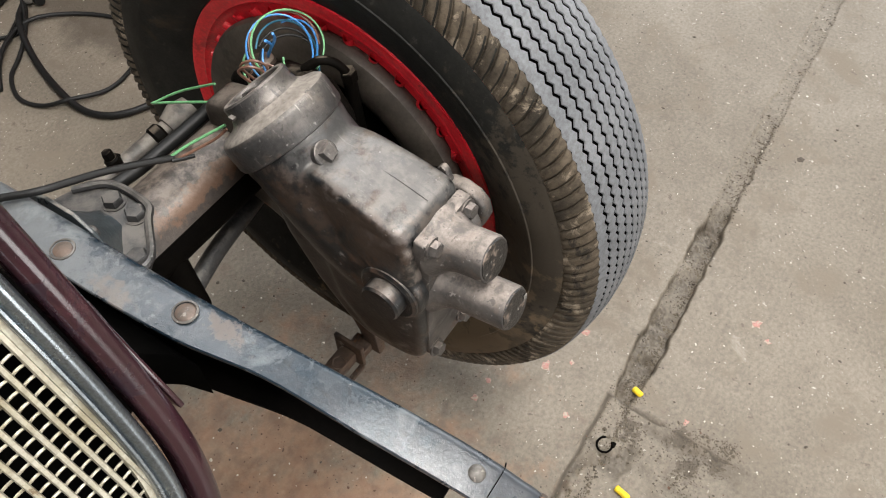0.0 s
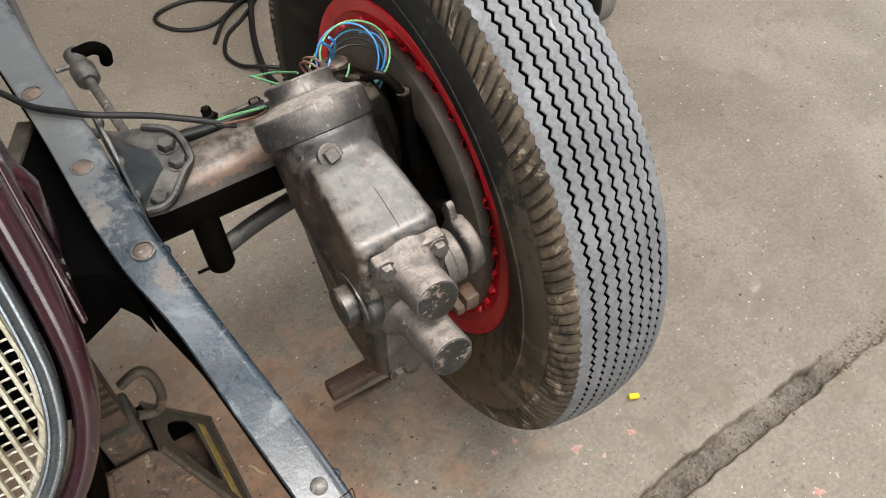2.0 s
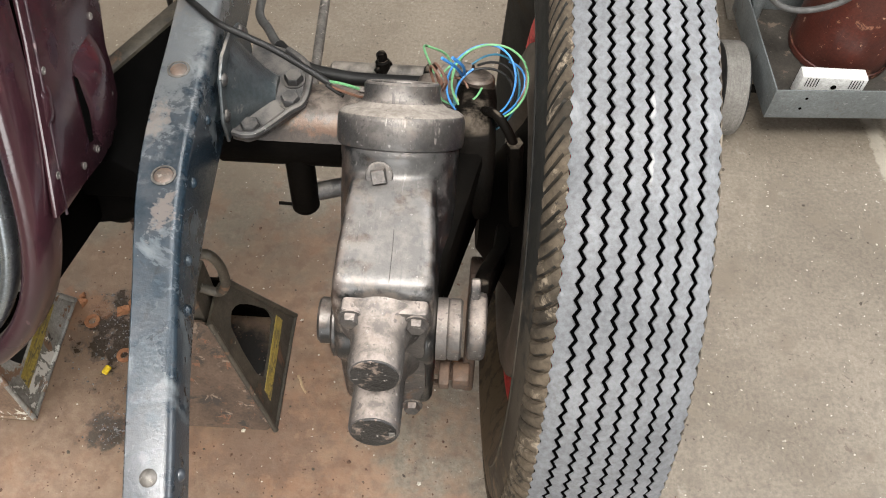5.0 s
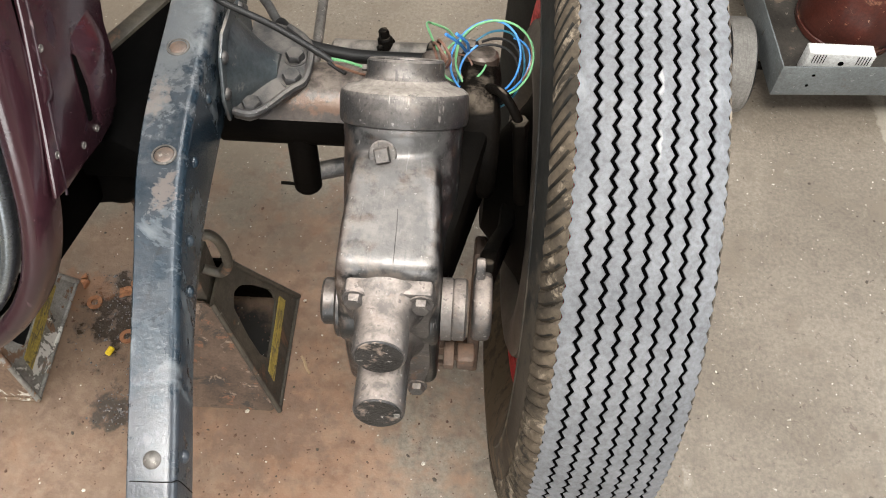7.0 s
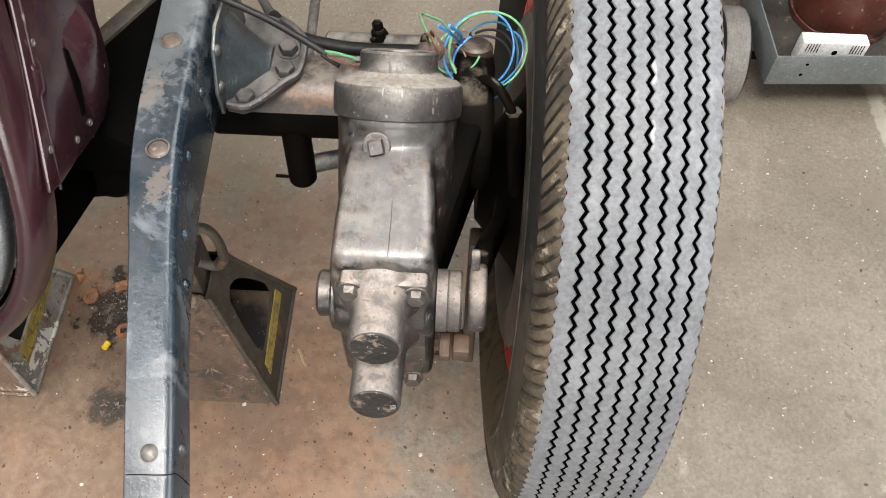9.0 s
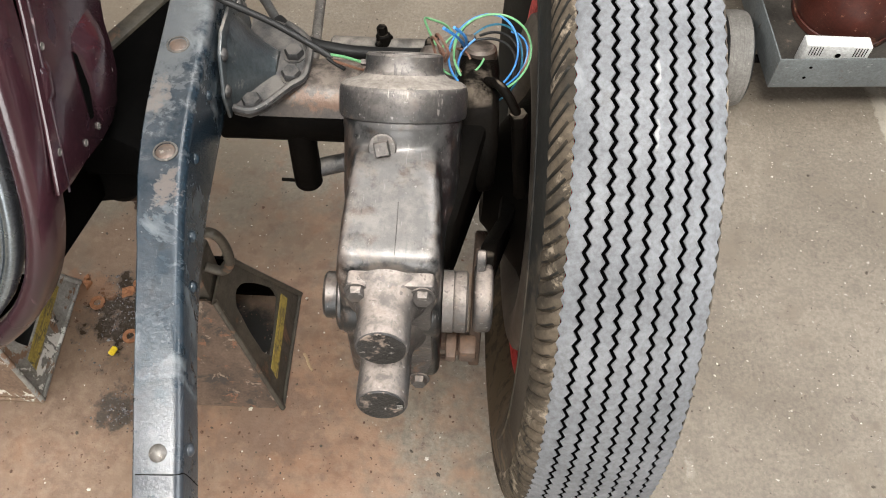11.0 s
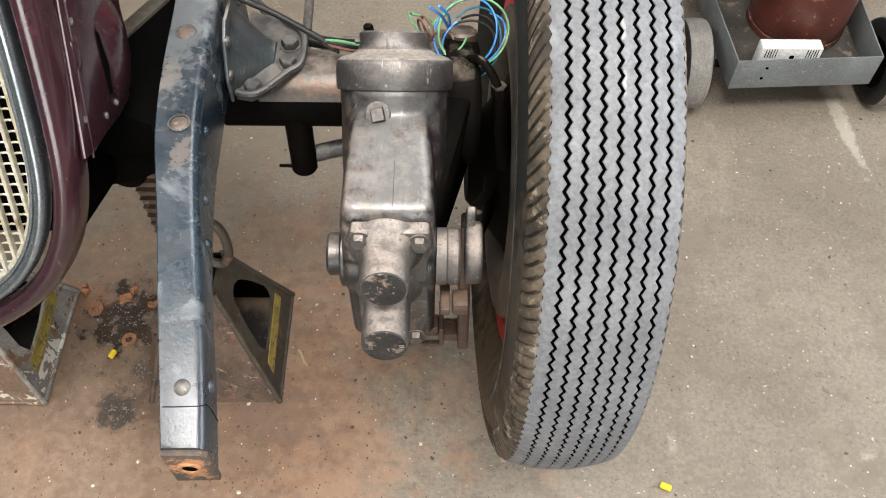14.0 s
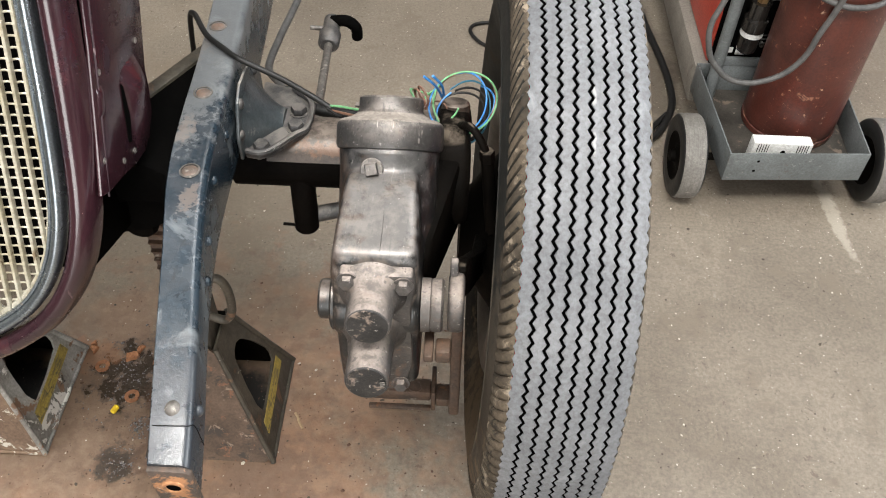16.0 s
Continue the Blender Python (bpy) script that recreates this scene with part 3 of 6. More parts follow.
cells = [groove_depth(x, y) if 0.38 < x < 2.1 and -0.05 < y < 0.36 else (0.0, 0.0) for y in ys for x in xs]
verts = [(x, y, -cells[j * len(xs) + i][0]) for j, y in enumerate(ys) for i, x in enumerate(xs)]
W = len(xs)
faces = [(j * W + i, j * W + i + 1, (j + 1) * W + i + 1, (j + 1) * W + i) for j in range(len(ys) - 1) for i in range(W - 1)]
me = bpy.data.meshes.new("floor")
me.from_pydata(verts, [], faces)
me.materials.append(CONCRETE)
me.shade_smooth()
me.attributes.new("soil_shade", "FLOAT", "POINT").data.foreach_set("value", [c[1] for c in cells])
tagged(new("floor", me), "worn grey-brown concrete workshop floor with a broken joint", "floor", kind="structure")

def wall(name, pieces, label):
    """A wall of one mesh, from blocks that leave its opening free."""
    tagged(solo(name, merge(*[block(lo, hi, 0) for lo, hi in pieces]), WALL, pieces[0][0], label, name.split("_")[0]), kind="structure")


# The room's shell is out of view; it closes the space round the lamps.
wall("wall_north", [((-5, 5, 0), (4.5, 5.2, 3.6))], "plain grey plastered workshop wall")
wall("wall_west", [((-5.2, -4.7, 0), (-5, 5.2, 3.6))], "plain grey plastered workshop wall")
wall("wall_south", [((-5, -4.7, 0), (-1.4, -4.5, 3.6)), ((1.8, -4.7, 0), (4.5, -4.5, 3.6)), ((-1.4, -4.7, 2.95), (1.8, -4.5, 3.6))], "grey plastered workshop wall with a wide doorway")
wall("wall_east", [((4.5, -4.7, 0), (4.7, -1.2, 3.6)), ((4.5, 2.4, 0), (4.7, 5.2, 3.6)), ((4.5, -1.2, 0), (4.7, 2.4, 1.05)), ((4.5, -1.2, 2.95), (4.7, 2.4, 3.6))], "grey plastered workshop wall with a window opening")
wall("ceiling", [((-5.2, -4.7, 3.6), (4.7, 5.2, 3.8))], "plain grey plastered workshop ceiling")

# ---- the front wheel ----
HUB = Vector((0.5006, 0.6027, 0.4672))
STEER = radians(0.6)
AXIS = Vector((math.cos(radians(-1.7)) * math.cos(STEER), math.cos(radians(-1.7)) * math.sin(STEER), math.sin(radians(-1.7))))
UX = Vector((-math.sin(STEER), math.cos(STEER), 0))
UZ = AXIS.cross(UX)


def on_wheel(o, r, a):
    return HUB + AXIS * o + r * (math.cos(a) * UX + math.sin(a) * UZ)


def turned(rows, steps, material, name, parent, label=""):
    """Rows of functions (step -> offset, radius) swept round the wheel, as one closed band."""
    vs, fs = [], []
    for i in range(steps):
        a = 2 * math.pi * i / steps
        for row in rows:
            o, r, *lag = row(i)
            vs.append(tuple(on_wheel(o, r, a + sum(lag))))
    n = len(rows)
    for i in range(steps):
        j = (i + 1) % steps
        fs += [(i * n + k, i * n + k + 1, j * n + k + 1, j * n + k) for k in range(n - 1)]
    return part(name, (vs, [], fs), material, parent, label)


TREAD, RIBS, PERIODS = 0.1098, 8, 180
STEPS = PERIODS * 4
ZIG = (-1.0, 0.0, 1.0, 0.0)


def crown(o):
    return 0.3516 + 0.0085 * (1 - ((o - TREAD / 2) / (TREAD / 2)) ** 2)


def tread_row(o, depth, wave):
    def row(i):
        q = o + wave * 0.0018 * ZIG[i % 4]
        return q, crown(min(max(q, 0), TREAD)) - depth
    return row


wheel = thing("wheel", HUB, "vintage car wheel with ribbed grey tyre and red wire spokes", "wheel")
rows = [tread_row(0.0, 0.0012, 0.7), tread_row(0.0015, 0.0, 0.7)]
for k in range(1, RIBS):
    o = TREAD * k / RIBS
    rows += [tread_row(o - 0.0021, 0.0, 1), tread_row(o - 0.0015, 0.0012, 1), tread_row(o - 0.0014, 0.0075, 1), tread_row(o + 0.0014, 0.0075, 1), tread_row(o + 0.0015, 0.0012, 1), tread_row(o + 0.0021, 0.0, 1)]
rows += [tread_row(TREAD - 0.0015, 0.0, 0.7), tread_row(TREAD, 0.0012, 0.7)]
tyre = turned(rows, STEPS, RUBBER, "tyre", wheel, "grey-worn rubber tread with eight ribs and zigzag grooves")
tyre.data.materials.append(GROOVE_SHADE)
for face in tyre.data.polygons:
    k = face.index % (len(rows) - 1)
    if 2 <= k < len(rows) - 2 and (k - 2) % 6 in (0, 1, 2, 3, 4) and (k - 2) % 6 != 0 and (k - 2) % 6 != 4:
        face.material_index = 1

LUGS = 158
LUG = (0.0028, 0.0033, 0.0032, 0.0030, 0.0027, 0.0023, 0.0003, -0.0008)
LUG_BAND = [(0.0003, 0.3506, 0.0), (-0.0035, 0.3465, 0.8), (-0.008, 0.338, 1.0), (-0.012, 0.328, 1.0), (-0.0142, 0.3195, 0.8), (-0.0155, 0.3165, 0.0)]
SIDE = [(-0.0155, 0.3165, 0.0), (-0.0165, 0.3155, 0.0), (-0.0182, 0.307, 0.0), (-0.0196, 0.3025, 0.0), (-0.0222, 0.292, 0.0), (-0.0222, 0.284, 0.0), (-0.0236, 0.283, 0.0),
        (-0.0236, 0.281, 0.0), (-0.0212, 0.2755, 0.0), (-0.0165, 0.264, 0.0), (-0.009, 0.247, 0.0), (0.0, 0.2345, 0.0), (0.006, 0.2245, 0.0), (0.012, 0.216, 0.0)]


def side_row(o, r, lug, mirror, strength=1.0):
    lag = (0.0003 - o) / 0.0155 * 3 * math.pi / LUGS if lug or r > 0.316 else 0.0

    def row(i):
        h = lug * LUG[i % 8] * strength
        return (TREAD - (o * (0.4 if o < 0 else 1.0) - h) if mirror else o * (0.82 if o < 0 else 1.0) - h), r + h * 0.35, lag
    return row


shoulders = [turned([side_row(*q, False) for q in LUG_BAND], LUGS * 8, LUG_RUBBER, "shoulder_band", tyre, "brown dusty moulded shoulder lugs"),
             turned([side_row(*q, True, 0.45) for q in reversed(LUG_BAND)], LUGS * 8, LUG_RUBBER, "shoulder_band", tyre, "moulded shoulder lugs")]
# Step beside each lug takes the dark sidewall rubber, painting in its shade.
shoulders[0].data.materials.append(RUBBER_SIDE)
for face in shoulders[0].data.polygons:
    i, k = divmod(face.index, len(LUG_BAND) - 1)
    if i % 8 == 5 and k > 0:
        face.material_index = 1
turned([side_row(*q, False) for q in SIDE], 160, RUBBER_SIDE, "sidewall", tyre, "black sidewall with thin moulded ridges")
turned([side_row(*q, True) for q in reversed(SIDE)], 160, RUBBER_SIDE, "sidewall", tyre, "black sidewall with thin moulded ridges")

RIM = [(0.2215, -0.001), (0.2225, 0.001), (0.2215, 0.003), (0.215, 0.0042), (0.209, 0.008), (0.206, 0.03), (0.194, 0.04), (0.192, 0.07), (0.205, 0.084), (0.209, 0.106),
       (0.2215, 0.112), (0.2225, 0.114), (0.2215, 0.116), (0.212, 0.1135), (0.203, 0.107), (0.192, 0.085), (0.178, 0.073), (0.170, 0.045), (0.172, 0.034), (0.181, 0.0195), (0.186, 0.0085), (0.1965, 0.0058), (0.2015, 0.0044), (0.2045, 0.0018), (0.208, 0.0022), (0.214, -0.0004)]
rim = part("rim", lathe([(r, h + (0.0065 if h < 0.02 else 0.0)) for r, h in RIM], HUB, AXIS, 96, closed=True), RED, wheel, "chipped red enamelled steel rim")
part("hub", lathe([(0, 0.02), (0.045, 0.02), (0.05, 0.03), (0.05, 0.09), (0.042, 0.1), (0.03, 0.12), (0, 0.125)], HUB, AXIS, 40), RED, wheel, "red wheel hub")
SPOKES = 36
for k in range(SPOKES):
    a = 2 * math.pi * k / SPOKES
    lean = radians(9 if k % 2 else -9)
    o_hub = 0.035 if k % 4 < 2 else 0.085
    part("spoke", rod(on_wheel(o_hub, 0.046, a - lean), on_wheel(0.052, 0.19, a), 0.0042, 8), RED, wheel)
    foot = on_wheel(0.0125, 0.1945, a)
    part("spoke_boss", dome(foot, on_wheel(0.03, 0.12, a - lean * 0.6) - foot, 0.0062, 0.018, 10), RED, rim)

DRUM = surface("brown_greased_drum", (0.1, 0.082, 0.066), (0.05, 0.042, 0.035), 10.0, (0.42, 0.6), 0.1, 0.15, spots=[((0.11, 0.09, 0.072), 24.0, 0.6, 0.12, 0.7), ((0.016, 0.014, 0.012), 16.0, 0.58, 0.12, 0.5)])
drum = part("brake_drum", lathe([(0.172, 0.07), (0.181, 0.068), (0.1835, 0.06), (0.1835, 0.016), (0.187, 0.012), (0.1885, 0.005), (0.186, -0.0015), (0.178, -0.006), (0.165, -0.0085), (0.150, -0.008), (0.139, -0.003), (0.131, 0.006), (0.128, 0.02), (0.16, 0.06)], HUB, AXIS, 96, closed=True), DRUM, wheel, "brown greasy brake drum with a rounded lip")
part("backing_plate", lathe([(0, -0.045), (0.045, -0.045), (0.055, -0.036), (0.08, -0.016), (0.10, 0.0), (0.128, 0.014), (0.1285, 0.019), (0, 0.026)], HUB, AXIS, 72), BLACK_IRON, drum, "black brake backing plate")

# ---- the suspension unit in front of the axle ----
YOKE_IRON = surface("greased_yoke_iron", (0.003, 0.0028, 0.0025), (0.007, 0.0055, 0.0042), 14.0, (0.4, 0.7), 0.0, 0.35, spec=0.035)
dusted_and_lit(YOKE_IRON, (0.15, 0.122, 0.095), 0.9, 1.0, 0.7, 40.0, 0.7, 0.0)
TOP = Vector((0.379, 0.558, 0.711))
DOWN = Vector((0, -0.682, -0.731))
unit = thing("suspension_unit", (0.38, 0.43, 0.46), "greasy grey cast-iron front suspension cylinder with a screwed cap", "suspension unit")
SIDE_OUTLINE = [(0.365, 0.655), (0.371, 0.675), (0.41, 0.683), (0.45, 0.690), (0.468, 0.689), (0.50, 0.67), (0.535, 0.64), (0.512, 0.582), (0.482, 0.526), (0.45, 0.482), (0.425, 0.468),
                (0.395, 0.468), (0.372, 0.472), (0.356, 0.482), (0.354, 0.525), (0.357, 0.59)]
face_block = prism(SIDE_OUTLINE, 0.3355, 0.4185, "x", 0.0085, 3)
for v in face_block.verts:
    along = (v.co - TOP).dot(DOWN)
    v.co.x = 0.378 + (v.co.x - 0.378) * float(np.interp(along, [0.07, 0.135], [0.84, 1.0]))
shell = merge(
    lathe([(0, 0.04), (0.0518, 0.04), (0.0518, 0.0575), (0.0528, 0.0585), (0.0528, 0.0615), (0.0514, 0.063), (0.0514, 0.12), (0.0502, 0.15), (0.0465, 0.19), (0.041, 0.22), (0, 0.225)], TOP, DOWN, 56),
    face_block,
    prism([(0.365, 0.50), (0.3635, 0.655), (0.376, 0.662), (0.41, 0.664), (0.47, 0.60), (0.455, 0.52), (0.42, 0.478), (0.39, 0.48)], 0.334, 0.419, "x", 0.006, 2),
    rod((0.333, 0.386, 0.588), (0.42, 0.386, 0.588), 0.034, 32, 0.004))
blotch(BODY_IRON, (0.0, -0.03, 0.222), (0.042, 0.075, 0.04), (0.18, 0.172, 0.167), 60.0, 0.8, 0.45, 0.36)
blotch(BODY_IRON, (0.0, 0.05, 0.23), (0.05, 0.045, 0.04), (0.14, 0.134, 0.13), 60.0, 0.8, 0.4, 0.36)
blotch(BODY_IRON, (-0.047, -0.01, 0.205), (0.012, 0.1, 0.045), (0.1, 0.06, 0.04), 60.0, 0.9, 0.35, 0.6)
blotch(BODY_IRON, (0.0, -0.08, 0.19), (0.05, 0.03, 0.04), (0.2, 0.165, 0.14), 44.0, 0.9, 0.7, 0.6)
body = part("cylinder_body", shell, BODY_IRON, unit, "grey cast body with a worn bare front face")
mod = body.modifiers.new("remesh", "REMESH")
mod.mode, mod.voxel_size, mod.use_smooth_shade = "VOXEL", 0.0018, True
mod = body.modifiers.new("smooth", "SMOOTH")
mod.factor, mod.iterations = 0.5, 24
CAP = [(0.0, 0.026), (0.0235, 0.026), (0.0258, 0.006), (0.0268, 0.0008), (0.028, 0.0), (0.0315, 0.0), (0.0333, 0.0018), (0.0333, 0.012), (0.0352, 0.0168), (0.040, 0.0205), (0.0505, 0.0235), (0.0545, 0.0265),
       (0.0558, 0.031), (0.0558, 0.050), (0.0546, 0.0535), (0.0525, 0.0545), (0.0, 0.0545)]
SETTLED_DUST = surface("settled_dust", (0.33, 0.293, 0.257), (0.21, 0.183, 0.16), 40.0, (0.7, 0.85), bump=0.25, spots=[((0.07, 0.062, 0.056), 60.0, 0.6, 0.1, 0.6)])
SPIDER = frame_to(TOP, DOWN)
for k in range(3):
    part("cap_web", block((0.0, -0.0035, 0.002), (0.0262, 0.0035, 0.009), 0.001, SPIDER @ Matrix.Rotation(radians(35 + 120 * k), 4, "Z")), CAP_IRON, unit)
part("lock_tab", block((-0.004, -0.003, -0.001), (0.006, 0.003, 0.002), 0.0008, Matrix.Translation((0.3455, 0.551, 0.705))), CAP_IRON, unit)
cap = part("top_cap", lathe(CAP, TOP, DOWN, 72), CAP_IRON, unit, "dusty round screwed cap with a ring opening")
cap.data.materials.append(SETTLED_DUST)
for face in cap.data.polygons:
    if face.index // 72 in (4, 8, 9, 10):
        face.material_index = 1
PLUG_AX = (0, -0.731, 0.682)
PLUG_AT = Vector((0.366, 0.4695, 0.691))
bm = lathe([(0, 0.0015), (0.0088, 0.0015), (0.0086, 0.0078), (0.0074, 0.009), (0, 0.0092)], PLUG_AT, PLUG_AX, 4)
bm.transform(Matrix.Translation(PLUG_AT) @ Matrix.Rotation(radians(58), 4, Vector(PLUG_AX)) @ Matrix.Translation(-PLUG_AT))
part("filler_plug", merge(lathe([(0, -0.006), (0.0118, -0.006), (0.0118, 0.0012), (0.0108, 0.002), (0, 0.002)], PLUG_AT, PLUG_AX, 28), bm), CAP_IRON, unit, "worn square-headed filler plug")
part("casting_seam", sweep([(0.3815, 0.442, 0.6865), (0.3825, 0.41, 0.6833), (0.382, 0.375, 0.6763)], 0.00032, 6), IRON, unit, "dark casting seam")
FLANGE = [(0.346, 0.668), (0.414, 0.668), (0.417, 0.655), (0.412, 0.62), (0.413, 0.53), (0.406, 0.488), (0.395, 0.476), (0.355, 0.474), (0.345, 0.486), (0.345, 0.53), (0.349, 0.62), (0.343, 0.655)]
part("cover_flange", prism(FLANGE, 0.3525, 0.3665, "y", 0.003), DUSTY_IRON, unit, "bolted cover flange")
OILY = surface("oily_worn_face", (0.006, 0.006, 0.006), (0.02, 0.018, 0.017), 34.0, (0.25, 0.5), 0.1, 0.4, 260, spots=[((0.17, 0.13, 0.105), 46.0, 0.56, 0.1, 0.7), ((0.3, 0.28, 0.26), 120.0, 0.63, 0.04, 0.6)])
for c, y0, y1, r in (((0.3765, 0.643), 0.356, 0.305, 0.0216), ((0.3755, 0.583), 0.356, 0.281, 0.0214)):
    x, z = c
    L = (y0 - y1) * 1.02
    cap = part("plug_cap", lathe([(0, 0), (r + 0.012, 0), (r + 0.0105, 0.003), (r + 0.0055, 0.008), (r + 0.002, 0.015), (r, 0.023), (r - 0.0003, L - 0.003), (r - 0.0014, L - 0.0006), (r - 0.003, L), (r - 0.009, L - 0.0004), (0, L - 0.0004)], (x, y0, z), (0, -1, 0.21), 40), DUSTY_IRON, unit, "bare cast cap with worn raised lettering")
    part("cap_face", lathe([(0, -0.001), (r - 0.0024, -0.001), (r - 0.003, 0.0006), (0, 0.0008)], (x, y1, z + 0.21 * L), (0, -1, 0.21), 36), OILY, cap, "black oily cap face")
    for k in range(11):
        a = radians((196 if z > 0.62 else 262) + k * 11)
        q = Vector((x + (r - 0.0062) * math.cos(a), y1 - 0.0009, z + 0.21 * L + (r - 0.0062) * math.sin(a)))
        bar = block((-0.0008, -0.0008, -0.0024), (0.0008, 0.0005, 0.0024), 0.0003, Matrix.Translation(q) @ Matrix.Rotation(-a - math.pi / 2, 4, "Y"))
        part("raised_mark", bar, STEEL, cap)
for x, z in ((0.3535, 0.661), (0.4055, 0.657), (0.354, 0.49), (0.4, 0.491)):
    part("flange_bolt", hex_bolt((x, 0.352, z), (0, -1, 0.15), 0.0078, 0.008, 0.0098), DUSTY_IRON, unit)
part("pivot_nut", merge(lathe([(0, 0), (0.031, 0), (0.031, 0.004), (0.028, 0.006), (0.0225, 0.0045), (0, 0.0045)], (0.336, 0.386, 0.588), (-1, 0, 0), 32), lathe([(0, 0), (0.0205, 0), (0.0205, 0.0125), (0.0185, 0.0148), (0, 0.0148)], (0.332, 0.386, 0.588), (-1, 0, 0), 28)), BODY_IRON, unit, "round pivot plug")
part("pivot_collar", lathe([(0, 0), (0.0275, 0), (0.0275, 0.009), (0.0262, 0.0102), (0.0272, 0.0115), (0.0272, 0.02), (0.025, 0.022), (0, 0.022)], (0.4205, 0.384, 0.588), (1, 0, 0), 40), DUSTY_IRON, unit, "turned pivot collar")
HEAD = [(0.357, 0.59), (0.36, 0.605), (0.37, 0.615), (0.386, 0.619), (0.402, 0.617), (0.413, 0.607), (0.418, 0.59), (0.414, 0.571), (0.4, 0.558), (0.378, 0.557), (0.363, 0.57)]
part("swing_arm_head", prism(HEAD, 0.447, 0.4635, "x", 0.005, 3), DUSTY_IRON, unit, "dusty forged head of the swing arm")
part("arm_peg", prism([(0.396, 0.612), (0.403, 0.63), (0.409, 0.634), (0.414, 0.628), (0.413, 0.608)], 0.448, 0.4565, "x", 0.0025, 2), DUSTY_IRON, unit, "worn peg on the swing arm head")
ARM = [(0.405, 0.6), (0.42, 0.612), (0.44, 0.60), (0.47, 0.568), (0.52, 0.525), (0.60, 0.50), (0.625, 0.47), (0.60, 0.445), (0.53, 0.468), (0.46, 0.515), (0.415, 0.56)]
bm = prism(ARM, 0.448, 0.464, "x", 0.005, 2)
for v in bm.verts:
    v.co.x += float(np.interp(v.co.y, [0.41, 0.46, 0.52, 0.58], [0.0, 0.008, 0.024, 0.032]))
part("swing_arm", bm, YOKE_IRON, unit, "black greasy swing arm curving back to the hub")
part("arm_clamp", merge(block((0.424, 0.35, 0.534), (0.434, 0.40, 0.545), 0.002), block((0.436, 0.352, 0.53), (0.452, 0.372, 0.55), 0.003)), RUST, unit, "rusty clamp ends under the pivot")

# ---- king pin yoke behind the unit ----
yoke = thing("kingpin_yoke", (0.43, 0.58, 0.5), "black greasy king-pin yoke with a rust-brown pin head", "yoke")
part("yoke_body", prism([(0.655, 0.63), (0.60, 0.648), (0.545, 0.642), (0.51, 0.60), (0.495, 0.54), (0.50, 0.49), (0.54, 0.475), (0.59, 0.50), (0.65, 0.52)], 0.385, 0.43, "x", 0.01, 3), TUBE_RUST, yoke, "dusty brown axle end boss")
lug = prism([(0.655, 0.632), (0.60, 0.66), (0.565, 0.668), (0.538, 0.662), (0.518, 0.63), (0.513, 0.59), (0.52, 0.562), (0.545, 0.549), (0.60, 0.548), (0.65, 0.55)], 0.424, 0.464, "x", 0.009, 3)
for v in lug.verts:
    v.co += Vector((0.5, 0.5, 1.0)) * (0.004 * noise.noise(v.co * 45))
part("yoke_lug", lug, YOKE_IRON, yoke, "black casting with dust caked on its top")
web = prism([(0.545, 0.655), (0.57, 0.60), (0.545, 0.545), (0.44, 0.545), (0.405, 0.56), (0.402, 0.585), (0.44, 0.625)], 0.402, 0.424, "x", 0.006, 2)
for v in web.verts:
    if v.co.x > 0.413:
        v.co.x += float(np.interp(v.co.y, [0.41, 0.545], [-0.003, 0.034]))
part("yoke_web", web, BLACK_IRON, yoke, "black web tapering down behind the cylinder")
part("king_pin", lathe([(0, 0.0), (0.013, 0.0005), (0.0158, 0.003), (0.0166, 0.008), (0.0166, 0.014), (0.0155, 0.016), (0.0155, 0.04), (0, 0.04)], (0.4455, 0.625, 0.657), (0, -0.3, -0.95), 32), TUBE_RUST, yoke, "rust-brown rounded pin head")
part("brake_pipe", sweep([(0.452, 0.57, 0.667), (0.462, 0.556, 0.678), (0.472, 0.546, 0.672), (0.481, 0.541, 0.655)], 0.0045, 12), YOKE_IRON, yoke, "dark pipe elbow")
part("pipe_collar", merge(rod((0.4815, 0.54, 0.656), (0.4935, 0.543, 0.53), 0.0072, 20, 0.002), rod((0.4812, 0.54, 0.659), (0.4825, 0.54, 0.645), 0.0085, 6, 0.001), rod((0.4935, 0.543, 0.532), (0.4945, 0.543, 0.52), 0.0045, 12, 0.001)), YOKE_IRON, yoke, "brown hose end with a crimped ferrule")

# ---- axle tube with its bracket ----
axle = thing("front_axle_tube", (0.3, 0.628, 0.53), "rust-streaked black front axle tube bolted under the frame bracket", "axle")
part("tube", lathe([(0.0, -0.12), (0.0425, -0.12), (0.0425, 0.135), (0.036, 0.15), (0, 0.15)], (0.3, 0.628, 0.566), (1, 0, 0), 48), TUBE_IRON, axle, "thick black steel tube")
# Thin skin added to give the tube its rusty brown upper side.
bm = bmesh.new()
arc = [[bm.verts.new((x, 0.628 + r * math.cos(a), 0.566 + r * math.sin(a))) for r, a in [(0.0432, radians(q)) for q in range(40, 156, 5)] + [(0.041, radians(q)) for q in range(155, 39, -5)]] for x in (0.225, 0.28, 0.34, 0.405)]
for a, b in zip(arc, arc[1:]):
    for i in range(len(a)):
        bm.faces.new((a[i], b[i], b[(i + 1) % len(a)], a[(i + 1) % len(a)]))
bm.faces.new(arc[0]), bm.faces.new(list(reversed(arc[-1])))
blotch(TUBE_RUST, (0.05, -0.027, 0.068), (0.16, 0.009, 0.012), (0.2, 0.095, 0.045), 80.0, 1.3, 0.35)
part("saddle_plate", bm, TUBE_RUST, axle, "rust-brown upper side of the tube")
